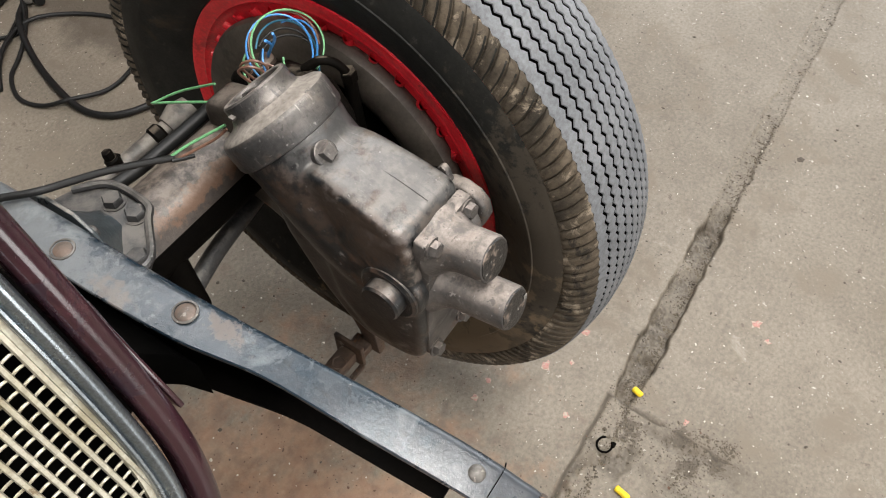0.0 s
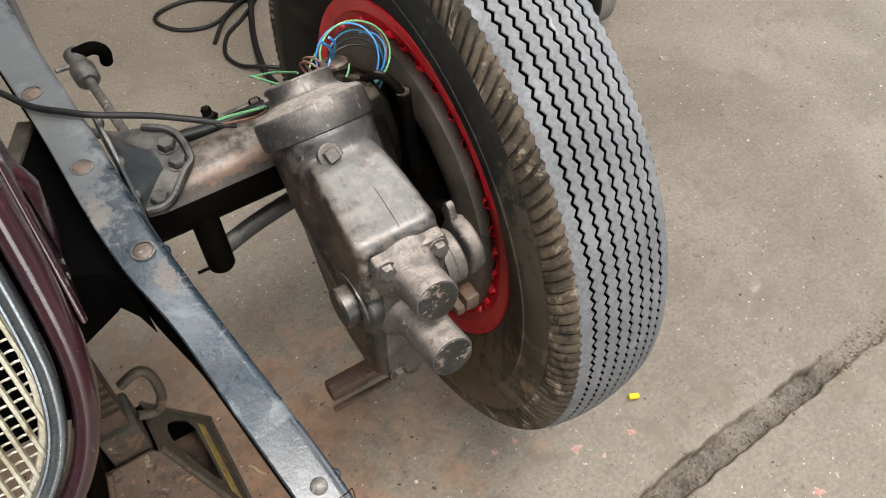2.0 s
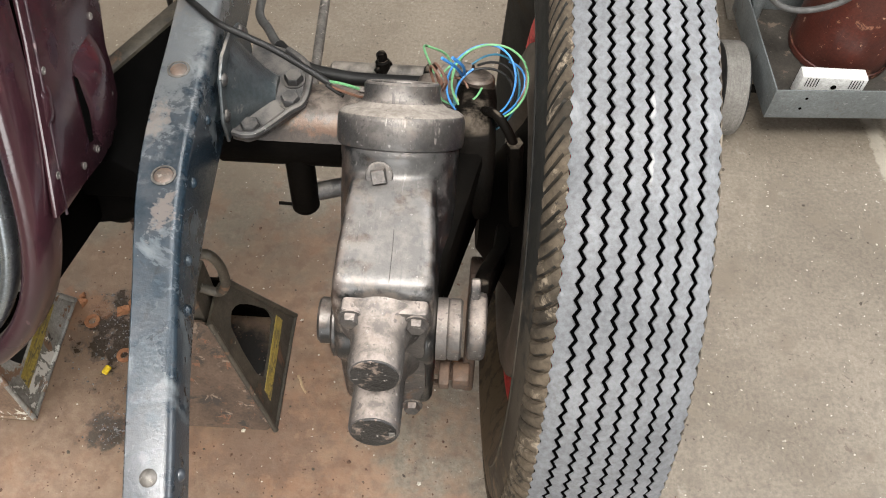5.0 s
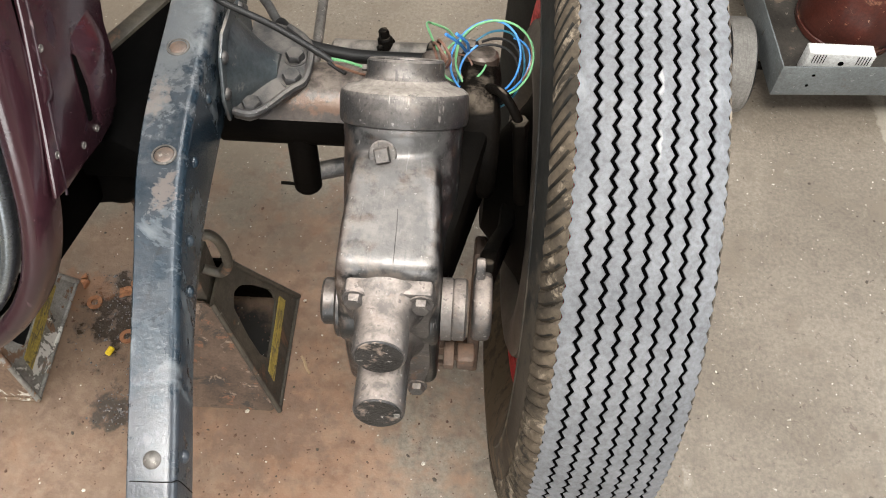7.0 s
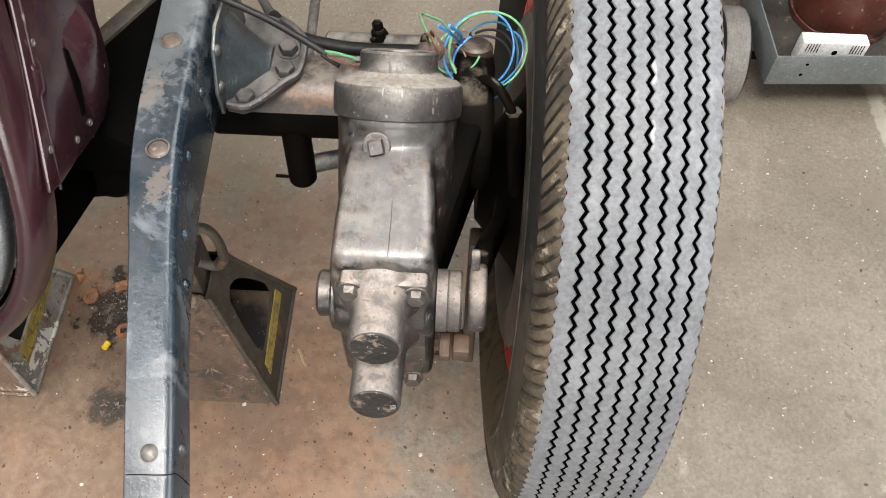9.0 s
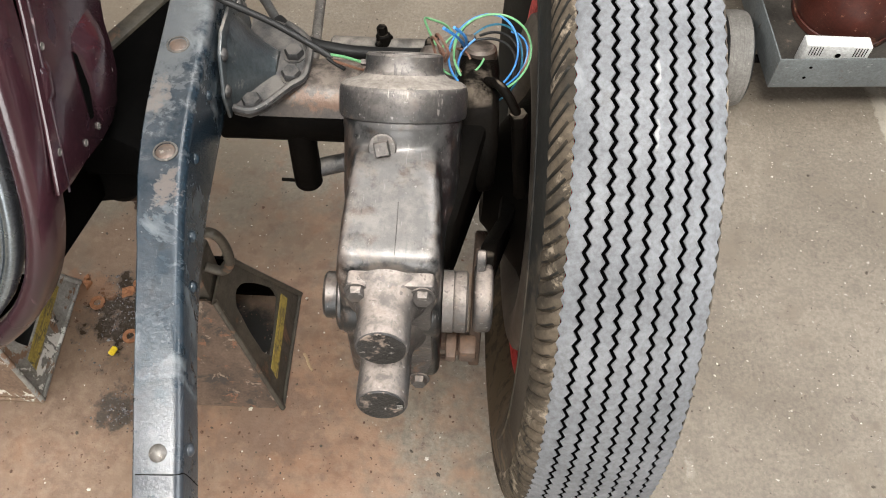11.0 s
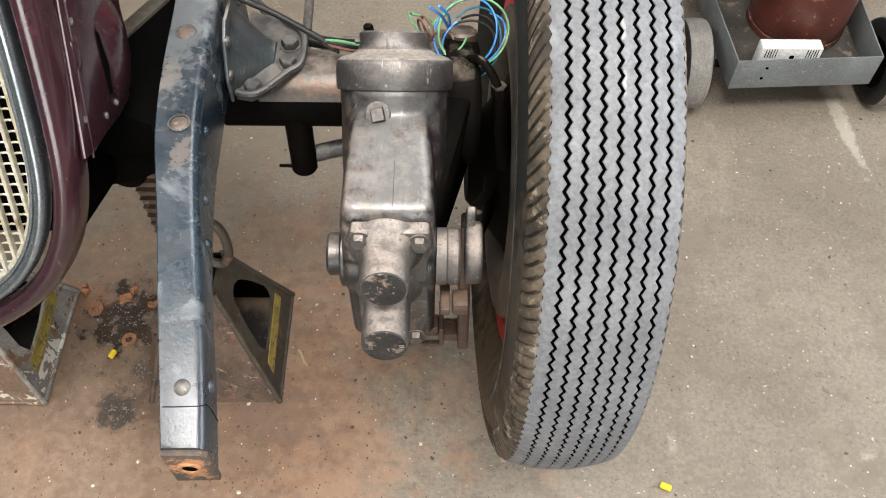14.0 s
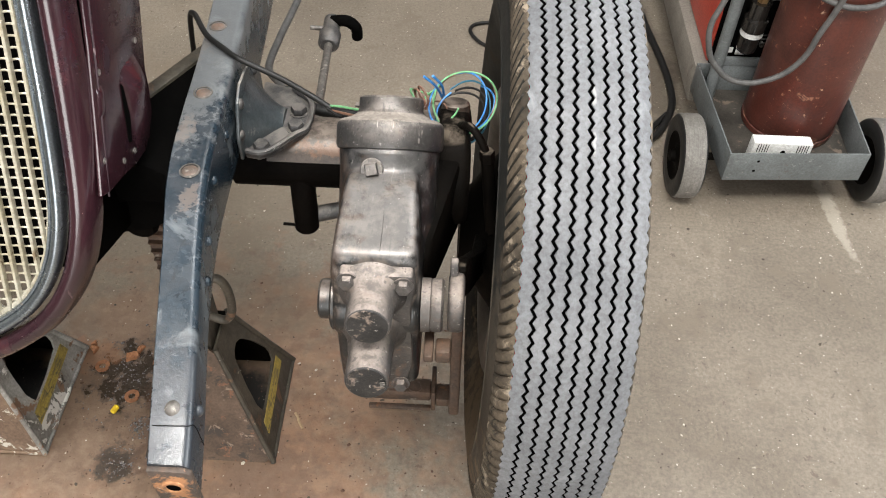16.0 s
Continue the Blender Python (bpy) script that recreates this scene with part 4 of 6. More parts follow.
part("drain_stub", lathe([(0, 0), (0.0135, 0), (0.0155, 0.003), (0.0155, 0.085), (0, 0.085)], (0.261, 0.592, 0.468), (0, 0.12, 0.99), 24), BLACK_IRON, axle, "short black downward stub")
part("cotter", rod((0.232, 0.588, 0.478), (0.275, 0.588, 0.476), 0.002, 8), BLACK_IRON, axle)
part("link_rod", sweep([(0.262, 0.60, 0.482), (0.32, 0.615, 0.485), (0.40, 0.625, 0.49)], 0.0105, 14), IRON, axle, "rusty link rod")

PALE_IRON = surface("dusty_painted_pressing", (0.032, 0.042, 0.048), (0.066, 0.074, 0.078), 18.0, (0.25, 0.42), 0.05, 0.25, spots=[((0.012, 0.015, 0.018), 24.0, 0.58, 0.12, 0.3), ((0.16, 0.11, 0.08), 30.0, 0.66, 0.08, 0.7), ((0.12, 0.115, 0.11), 60.0, 0.63, 0.08, 0.5)])
dusted_and_lit(PALE_IRON, (0.24, 0.217, 0.19), 0.8, 0.98, 0.85, 50.0, 0.7, 0.25)
bracket = thing("axle_bracket", (0.24, 0.62, 0.61), "grey pressed-steel axle bracket bolted to the frame rail", "bracket")
PLATE = [(0.206, 0.705), (0.245, 0.692), (0.268, 0.672), (0.2745, 0.65), (0.273, 0.615), (0.26, 0.6), (0.238, 0.574), (0.224, 0.5665), (0.208, 0.57)]
part("base_plate", prism(PLATE, 0.606, 0.612, "z", 0.0015), IRON, bracket)
part("plate_lip", sweep([(0.209, 0.572, 0.615), (0.224, 0.569, 0.615), (0.237, 0.576, 0.615), (0.259, 0.602, 0.615), (0.2715, 0.616, 0.615), (0.273, 0.65, 0.615), (0.266, 0.67, 0.615), (0.245, 0.689, 0.614)], 0.004, 8), IRON, bracket)
RAIL_END = [(0.576, 0.0), (0.578, 0.018), (0.585, 0.036), (0.597, 0.05), (0.613, 0.058), (0.63, 0.0585), (0.645, 0.053), (0.656, 0.043), (0.663, 0.029), (0.667, 0.014), (0.668, 0.0)]
TIP_END = [(0.62, 0.0), (0.621, 0.002), (0.623, 0.004), (0.626, 0.006), (0.63, 0.0075), (0.635, 0.008), (0.64, 0.0078), (0.645, 0.0066), (0.649, 0.0045), (0.651, 0.002), (0.652, 0.0)]
bm, rings = bmesh.new(), []
for k in range(13):
    u = k / 12
    w = 1 - (1 - u) ** 1.15
    fall = (1 - u) ** 1.35
    rings.append([bm.verts.new((0.2066 + 0.036 * u, a[0] + (b[0] - a[0]) * w, 0.6115 + b[1] + (a[1] - b[1]) * fall)) for a, b in zip(RAIL_END, TIP_END)])
for a, b in zip(rings, rings[1:]):
    for i in range(len(a) - 1):
        bm.faces.new((a[i], b[i], b[i + 1], a[i + 1]))
bm.faces.new(rings[-1])
part("gusset", bm, PALE_IRON, bracket, "trumpet-shaped pressed gusset, dusty on top")
part("rail_flange", prism([(0.566, 0.606), (0.69, 0.606), (0.69, 0.64), (0.672, 0.664), (0.64, 0.68), (0.605, 0.683), (0.585, 0.672), (0.565, 0.635)], 0.2025, 0.2065, "x", 0.0015), PALE_IRON, bracket, "painted flange riveted to the rail")
for x, y, z in ((0.2575, 0.6475, 0.611), (0.2585, 0.6185, 0.611), (0.225, 0.5805, 0.611)):
    part("bolt", hex_bolt((x, y, z), (0, 0, 1), 0.0098, 0.0095, 0.0118), IRON, bracket)
for y, z in ((0.574, 0.636), (0.591, 0.667), (0.664, 0.66)):
    part("rivet", dome((0.2065, y, z), (1, 0, 0), 0.0065, 0.0045, 14), IRON, bracket)


# ---- frame rail ----
def top_z(y):
    return float(np.interp(y, [0.15, 0.176, 0.20, 0.221, 0.30, 0.38, 0.459, 0.577, 0.70, 1.6], [0.612, 0.627, 0.637, 0.643, 0.664, 0.679, 0.689, 0.692, 0.694, 0.705]))


def right_x(y):
    return float(np.interp(y, [0.15, 0.19, 0.224, 0.272, 0.324, 0.382, 0.435, 0.496, 0.557, 0.614, 1.0, 1.6], [0.243, 0.241, 0.238, 0.231, 0.223, 0.214, 0.207, 0.202, 0.199, 0.197, 0.172, 0.12]))


def left_x(y):
    return float(np.interp(y, [0.15, 0.18, 0.222, 0.27, 0.323, 0.36, 0.39, 0.425, 0.447, 0.485, 0.536, 0.602, 0.684, 1.0, 1.6], [0.208, 0.207, 0.202, 0.195, 0.188, 0.1835, 0.1795, 0.1695, 0.1655, 0.162, 0.158, 0.156, 0.151, 0.125, 0.07]))


def web_depth(y):
    return float(np.interp(y, [0.15, 0.2, 0.3, 0.35, 0.42, 0.5, 0.6, 0.8], [0.056, 0.05, 0.048, 0.055, 0.07, 0.082, 0.088, 0.1]))


HORN_RUST = surface("bare_rusty_end", (0.05, 0.042, 0.037), (0.1, 0.068, 0.05), 40.0, (0.6, 0.8), 0.1, 0.3, spots=[((0.03, 0.03, 0.03), 50.0, 0.6, 0.06, 0.5), ((0.4, 0.33, 0.26), 60.0, 0.62, 0.06, 0.6)])
blotch(HORN_RUST, (0.0245, -0.326, -0.003), (0.019, 0.03, 0.02), (0.36, 0.17, 0.075), 120.0, 0.9, 0.9)
rail = thing("frame_rail", (0.2, 0.5, 0.6), "scuffed blue-black steel chassis rail curving down to its horn", "chassis rail")


def smoothed(f, y):
    return sum(f(y + d) for d in (-0.03, -0.015, 0, 0.015, 0.03)) / 5 if y > 0.19 else f(y)


def rail_mesh():
    bm = bmesh.new()
    t, rings = 0.0045, []
    ys_r = [0.1765 + 0.0075 * i for i in range(58)] + [0.62 + 0.03 * i for i in range(33)]
    for y in ys_r:
        xr, xl, z, d = smoothed(right_x, y), smoothed(left_x, y), smoothed(top_z, y), smoothed(web_depth, y)
        c = 0.0085
        zl = z + float(np.interp(y, [0.3, 0.345, 0.385, 0.42, 0.45], [0.0, 0.004, 0.007, 0.003, 0.0]))
        sect = [(xl, zl - t), (xl, zl - 0.001), (xl + 0.001, zl)]
        sect += [(xr - c + c * math.sin(a), z - c + c * math.cos(a)) for a in [radians(q) for q in (0, 22, 45, 68, 90)]]
        sect += [(xr, z - d), (xr - t, z - d), (xr - t, z - c - t * 0.6), (xr - c - t * 0.6, z - t)]
        rings.append([bm.verts.new((x, y, h)) for x, h in sect])
    n = len(rings[0])
    for a, b in zip(rings, rings[1:]):
        for i in range(n):
            bm.faces.new((a[i], b[i], b[(i + 1) % n], a[(i + 1) % n]))
    bm.faces.new(rings[0]), bm.faces.new(list(reversed(rings[-1])))
    return bm


part("channel", rail_mesh(), RAIL, rail)
bm, rings = bmesh.new(), []
for k in range(70):
    y = 0.24 + 0.019 * k
    z, xl, xr = smoothed(top_z, y) - smoothed(web_depth, y), smoothed(left_x, y) + 0.003, smoothed(right_x, y) - 0.0048
    zl = smoothed(top_z, y) - float(np.interp(y, [0.2, 0.27, 0.36, 0.46, 0.6], [0.056, 0.061, 0.061, 0.086, 0.09]))
    rings.append([bm.verts.new(q) for q in ((xl, y, zl), (xr, y, z), (xr, y, z + 0.004), (xl, y, zl + 0.004))])
for a, b in zip(rings, rings[1:]):
    for i in range(4):
        bm.faces.new((a[i], b[i], b[(i + 1) % 4], a[(i + 1) % 4]))
bm.faces.new(rings[0]), bm.faces.new(list(reversed(rings[-1])))
part("lower_flange", bm, BLACK_IRON, rail, "black lower flange")
part("horn_end", prism([(0.2065, 0.566), (0.243, 0.568), (0.243, 0.619), (0.238, 0.6235), (0.2065, 0.6235)], 0.1715, 0.1775, "y", 0.0012), HORN_RUST, rail, "bare rusty horn end plate")
part("end_boss", lathe([(0.0064, 0.0), (0.0066, 0.0014), (0.009, 0.0016), (0.0104, 0.0)], (0.2245, 0.1715, 0.597), (0, -1, 0), 24, closed=True), HORN_RUST, rail, "rusty rim of the threaded hole")
# Hole shown by a flat black disc; its inner shade is the colour.
part("end_hole", lathe([(0.0, 0.0003), (0.0065, 0.0003), (0.0065, 0.0), (0, 0)], (0.2245, 0.1715, 0.597), (0, -1, 0), 24), DARK, rail, "dark threaded hole")
part("horn_seam", sweep([(0.2065, 0.2055, 0.6385), (0.225, 0.2058, 0.6388), (0.2365, 0.2065, 0.6385), (0.241, 0.2085, 0.6345), (0.2415, 0.21, 0.60)], 0.0004, 6), BLACK_IRON, rail, "dark open seam across the horn")
RIVET = surface("scuffed_rivet", (0.1, 0.085, 0.075), (0.18, 0.12, 0.09), 60.0, (0.4, 0.6), 0.2, 0.2, spots=[((0.3, 0.27, 0.24), 70.0, 0.6, 0.1, 0.5)])
for x, y in ((0.163, 0.698), (0.1735, 0.577), (0.187, 0.459)):
    part("rivet", dome((x, y, top_z(y) - 0.001), (0, 0, 1), 0.0086, 0.0024, 24), RIVET, rail, "scuffed rivet head with bare rim")
for x, y in ((0.163, 0.698), (0.1735, 0.577), (0.187, 0.459)):
    part("rivet_rim", lathe([(0.0086, 0), (0.0104, 0), (0.0102, 0.0006), (0.0086, 0.0009)], (x, y, top_z(y)), (0, 0, 1), 24, closed=True), STEEL, rail, "bare rim round a rivet")
part("bolt_ring", lathe([(0.0072, 0), (0.0096, 0), (0.0092, 0.0018), (0.0072, 0.0018)], (0.2205, 0.221, 0.6405), (0, -0.3, 0.95), 28, closed=True), BLACK_IRON, rail, "black ring round the bolt")
part("rivet", dome((0.2205, 0.221, 0.6405), (0, -0.3, 0.95), 0.0074, 0.005, 24), STEEL, rail, "worn round bolt head")
for y, dz in ((0.545, 0.03), (0.47, 0.024), (0.40, 0.03), (0.36, 0.036), (0.23, 0.022)):
    part("rivet", dome((right_x(y), y, top_z(y) - dz), (1, 0, 0), 0.0055, 0.004, 14), RAIL, rail)

crossmember = thing("front_crossmember", (-0.15, 0.6, 0.53), "front crossmember between the chassis rails, its shade painted black", "crossmember")
# The car body that shades this is not built; its shade is in the black.
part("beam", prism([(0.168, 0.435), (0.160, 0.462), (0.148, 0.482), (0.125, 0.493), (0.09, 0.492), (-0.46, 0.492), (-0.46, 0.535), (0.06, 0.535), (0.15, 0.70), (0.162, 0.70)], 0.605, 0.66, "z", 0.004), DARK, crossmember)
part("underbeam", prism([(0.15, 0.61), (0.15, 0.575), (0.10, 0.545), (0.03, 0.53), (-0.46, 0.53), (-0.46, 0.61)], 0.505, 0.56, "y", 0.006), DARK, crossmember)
part("brace", block((-0.009, -0.10, 0.64), (0.009, 0.085, 0.664), 0.003, Matrix.Translation((0.105, 0.628, 0)) @ Matrix.Rotation(radians(-28.5), 4, "Z")), STAND, crossmember, "grey-green side brace")
part("boss", lathe([(0, 0), (0.016, 0), (0.02, 0.006), (0.02, 0.05), (0, 0.05)], (0.075, 0.53, 0.52), (0, 1, 0.1), 24), BLACK_IRON, crossmember)

# ---- radiator shell with its grille ----
SEAM = surface("chipped_maroon_edge", (0.03, 0.01, 0.016), (0.02, 0.008, 0.013), 20.0, (0.3, 0.5), spots=[((0.15, 0.11, 0.11), 70.0, 0.58, 0.06, 0.6), ((0.3, 0.26, 0.25), 120.0, 0.64, 0.04, 0.6)])
LEAN_T = 0.40
SPAN = math.sqrt(1 + LEAN_T * LEAN_T)


def on_grille(x, z, out=0.0):
    """A place on the grille's leaning plane; out is towards the front."""
    n = Vector((0, -1, LEAN_T)) / SPAN
    return Vector((x, 0.367 + LEAN_T * (z - 0.673), z)) + n * out


HALF = [(0.093, 1.02), (0.094, 0.95), (0.095, 0.86), (0.0945, 0.78), (0.0915, 0.72), (0.0855, 0.684), (0.0745, 0.652), (0.056, 0.622), (0.03, 0.598), (-0.014, 0.574), (-0.07, 0.556), (-0.16, 0.546)]
MID = -0.16
LOOP = HALF + [(2 * MID - x, z) for x, z in reversed(HALF[:-1])] + [(-0.38, 1.09), (-0.32, 1.13), (MID, 1.15), (0.0, 1.13), (0.065, 1.09)]
grille_shell = thing("radiator_shell", (MID, 0.42, 0.52), "maroon enamelled radiator shell with a dull chrome moulding round its grille", "radiator shell")


def smooth_loop(points, steps=6):
    n, out = len(points), []
    p = [Vector((*q, 0)) for q in points]
    for i in range(n):
        a, b, c, d = p[i - 1], p[i], p[(i + 1) % n], p[(i + 2) % n]
        for k in range(steps):
            t = k / steps
            out.append(0.5 * (2 * b + (c - a) * t + (2 * a - 5 * b + 4 * c - d) * t * t + (3 * b - a - 3 * c + d) * t ** 3))
    return [(q.x, q.y) for q in out]


FINE = smooth_loop(LOOP)


def band(profile, closed=True):
    """A moulding along the grille's outline: (outward in the plane, towards the front) pairs."""
    bm, rings, n = bmesh.new(), [], len(FINE)
    for i, (x, z) in enumerate(FINE):
        (xa, za), (xb, zb) = FINE[i - 1], FINE[(i + 1) % n]
        t = Vector((xb - xa, zb - za)).normalized()
        nx, nz = -t.y, t.x
        if (x - MID) * nx + (z - 0.85) * nz < 0:
            nx, nz = -nx, -nz
        rings.append([bm.verts.new(on_grille(x + nx * o, z + nz * o / SPAN, f)) for o, f in profile])
    m = len(profile)
    for i in range(n):
        a, b = rings[i], rings[(i + 1) % n]
        for k in range(m if closed else m - 1):
            bm.faces.new((a[k], b[k], b[(k + 1) % m], a[(k + 1) % m]))
    return bm


part("moulding", band([(-0.010, -0.008), (-0.0098, 0.0016), (-0.0088, 0.0026), (-0.0072, 0.0026), (-0.0062, 0.0014), (-0.0055, 0.0032), (-0.004, 0.0054), (-0.0018, 0.0068), (0.0006, 0.0068), (0.0028, 0.0054), (0.0044, 0.003), (0.0052, 0.0), (0.0054, -0.008)]), MOULDING, grille_shell, "dull chrome half-round moulding with an inner flange")
part("shell_rim", band([(0.0092, -0.012), (0.0095, 0.0), (0.0105, 0.0035), (0.0125, 0.006), (0.0152, 0.0076), (0.018, 0.0082), (0.021, 0.0076), (0.0245, 0.0056), (0.0268, 0.003), (0.0285, -0.001), (0.0305, -0.01), (0.0305, -0.025), (0.028, -0.025), (0.025, -0.008)]), MAROON, grille_shell, "maroon rolled front rim")
bars = part("grille", band([(-0.0105, -0.0105), (-0.0095, -0.006), (-0.014, -0.006), (-0.0145, -0.0105)]), BRASS, grille_shell, "tarnished straw-coloured grille of upright bars and cross wires")


def inside_z(x):
    zs = [z for (xa, z), (xb, _) in zip(FINE, FINE[1:] + FINE[:1]) if min(xa, xb) <= x <= max(xa, xb)]
    return (min(zs) + 0.008, max(zs) - 0.008) if zs else (0.7, 0.7)


PITCH = 0.0118
for k in range(41):
    x = 0.0795 - PITCH * k
    z0, z1 = inside_z(x)
    a, b = on_grille(x, z0, -0.006), on_grille(x, z1, -0.006)
    bm = bmesh.new()
    nrm = Vector((0, -1, LEAN_T)) / SPAN
    ring = [(-0.0021, -0.003), (-0.0021, 0.0), (-0.0013, 0.002), (0.0013, 0.002), (0.0021, 0.0), (0.0021, -0.003)]
    lo_r, hi_r = [[bm.verts.new(q + Vector((dx, 0, 0)) + nrm * dn) for dx, dn in ring] for q in (a, b)]
    for i in range(6):
        bm.faces.new((lo_r[i], hi_r[i], hi_r[(i + 1) % 6], lo_r[(i + 1) % 6]))
    part("grille_bar", bm, BRASS, bars)
for k in range(64):
    z = 0.556 + 0.0092 * k
    xr = max([x for x, zz in FINE if abs(zz - z) < 0.012] or [MID]) - 0.009
    if xr > MID + 0.02:
        bows, x = [], xr
        while x > 2 * MID - xr:
            near = (0.0795 - x) / PITCH
            bow = math.sin(math.pi * (near - math.floor(near)))
            bows.append(on_grille(x, z + 0.0017 * bow, -0.0095 + 0.0012 * bow))
            x -= PITCH / 4
        part("cross_wire", sweep(bows, 0.0011, 5, steps=1), BRASS, bars)
part("core", prism([(0.40, 0.60), (0.60, 1.10), (0.70, 1.06), (0.50, 0.56)], MID - 0.24, MID + 0.245, "x", 0.004), DARK, grille_shell, "black radiator core")
SIDE_P = [(0.392, 0.715), (0.41, 0.705), (0.441, 0.695), (0.475, 0.681), (0.503, 0.674), (0.524, 0.683), (0.541, 0.693), (0.55, 0.715), (0.555, 0.739), (0.57, 0.765), (0.62, 0.86), (0.66, 1.05), (0.57, 1.06), (0.46, 0.83), (0.42, 0.76)]
part("side_panel", prism(SIDE_P, 0.1245, 0.1285, "x", 0.0015), MAROON, grille_shell, "dented maroon side panel with bare holes")
part("side_panel", prism(SIDE_P, 2 * MID - 0.1285, 2 * MID - 0.1245, "x", 0.0015), MAROON, grille_shell)
def bulge(y0, z0, y1, z1, w0, w1, h0, h1, x=0.1275):
    """A half-round pressing on the side panel, from one end to the other."""
    bm, rings = bmesh.new(), []
    p, q = Vector((x, y0, z0)), Vector((x, y1, z1))
    t = (q - p).normalized()
    s = Vector((1, 0, 0)).cross(t)
    for k in range(9):
        u = k / 8
        w, h = w0 + (w1 - w0) * u, (h0 + (h1 - h0) * u) * min(1.0, 4 * u + 0.05, 4 * (1 - u) + 0.05)
        rings.append([bm.verts.new(p.lerp(q, u) + s * (w * math.cos(a)) + Vector((h * math.sin(a), 0, 0))) for a in [math.pi * i / 10 for i in range(11)]])
    for a, b in zip(rings, rings[1:]):
        for i in range(10):
            bm.faces.new((a[i], b[i], b[i + 1], a[i + 1]))
    return bm


part("lug", bulge(0.52, 0.772, 0.503, 0.68, 0.024, 0.021, 0.015, 0.005), MAROON, grille_shell, "pressed maroon lug with a worn edge")
# The slot's inner shade, laid on as a thin black piece.
part("lug_slot", prism([(0.492, 0.766), (0.498, 0.755), (0.49, 0.73), (0.477, 0.708), (0.472, 0.711), (0.482, 0.74)], 0.1283, 0.1297, "x", 0), DARK, grille_shell, "open slot beside the lug")
part("panel_seam", sweep([(0.1275, 0.405, 0.703), (0.1285, 0.43, 0.752), (0.129, 0.462, 0.815), (0.129, 0.50, 0.89), (0.129, 0.56, 1.0)], 0.0011, 8), SEAM, grille_shell, "chipped folded panel seam")
part("dent", bulge(0.455, 0.795, 0.44, 0.765, 0.007, 0.009, 0.004, 0.003), MAROON, grille_shell)
for y, z in ((0.418, 0.736), (0.462, 0.802), (0.452, 0.705), (0.55, 0.775), (0.478, 0.695), (0.531, 0.705)):
    part("hole_rim", lathe([(0, 0.0002), (0.0017, 0.0002), (0.0019, 0.0006), (0.0028, 0.0008), (0.0032, 0)], (0.1284, y, z), (1, 0, 0), 16), STEEL, grille_shell)

# ---- links, hoses and wiring round the axle ----
LINK_IRON = surface("dusty_link_tube", (0.07, 0.062, 0.054), (0.04, 0.035, 0.031), 20.0, (0.45, 0.6), 0.1, 0.2, spots=[((0.02, 0.018, 0.016), 26.0, 0.6, 0.1, 0.5)])
dusted_and_lit(LINK_IRON, (0.23, 0.2, 0.17), 0.4, 0.95, 0.8, 30.0)
link = thing("drag_link", (0.34, 0.76, 0.5), "greasy steel drag link tube with a grease nipple", "steering link")
part("tube", rod((0.268, 0.782, 0.493), (0.418, 0.764, 0.51), 0.0115, 24, 0.003), LINK_IRON, link, "dusty steel tube")
part("ball_end", lathe([(0, -0.02), (0.016, -0.018), (0.021, 0), (0.016, 0.018), (0, 0.02)], (0.425, 0.763, 0.511), (1, -0.1, 0.2), 24), LINK_IRON, link)
part("clamp_collar", rod((0.384, 0.768, 0.506), (0.4, 0.766, 0.508), 0.0145, 24, 0.003), YOKE_IRON, link, "dark clamp collar")
part("grease_nipple", merge(rod((0.334, 0.772, 0.503), (0.332, 0.776, 0.521), 0.009, 16, 0.002), rod((0.325, 0.764, 0.513), (0.342, 0.778, 0.515), 0.0035, 10), hex_bolt((0.332, 0.776, 0.52), (-0.1, 0.15, 1), 0.0065, 0.011)), YOKE_IRON, link, "dark grease nipple on a clamp")
tie = thing("tie_rod", (0.235, 0.9, 0.45), "grey tie rod with a ball joint and black boot", "steering link")
part("rod", rod((0.244, 0.76, 0.472), (0.232, 1.02, 0.458), 0.0066, 18), STEEL, tie)
part("joint", lathe([(0, 0), (0.012, 0), (0.017, 0.006), (0.018, 0.03), (0.014, 0.04), (0.014, 0.07), (0, 0.07)], (0.2325, 1.0, 0.458), (-0.03, 1, 0.02), 24), IRON, tie, "ball joint housing")
part("boot", sweep([(0.232, 1.06, 0.465), (0.256, 1.055, 0.47), (0.27, 1.06, 0.455), (0.27, 1.07, 0.43)], 0.0095, 14), DARK, tie, "black rubber boot")
part("nipple", rod((0.228, 1.045, 0.46), (0.198, 1.04, 0.465), 0.004, 10), STEEL, tie)
solo("brake_hose", sweep([(0.234, 0.722, 0.575), (0.219, 0.74, 0.572), (0.2, 0.78, 0.556), (0.178, 0.83, 0.54), (0.178, 0.92, 0.53), (0.186, 1.05, 0.52), (0.19, 1.3, 0.5)], 0.0054, 14), HOSE, (0.2, 0.78, 0.54), "grey ribbed brake hose beside the frame rail", "hose")
solo("rear_hose", sweep([(0.222, 0.736, 0.573), (0.238, 0.718, 0.575), (0.262, 0.701, 0.575), (0.294, 0.693, 0.575), (0.321, 0.689, 0.576), (0.38, 0.68, 0.585), (0.43, 0.668, 0.60)], 0.0074, 14), CABLE, (0.35, 0.69, 0.57), "thin dark brake pipe lying along the axle tube", "pipe")

loom = thing("wiring_loom", (0.25, 0.62, 0.69), "black taped cable over the rail with loose coloured wires", "cable")
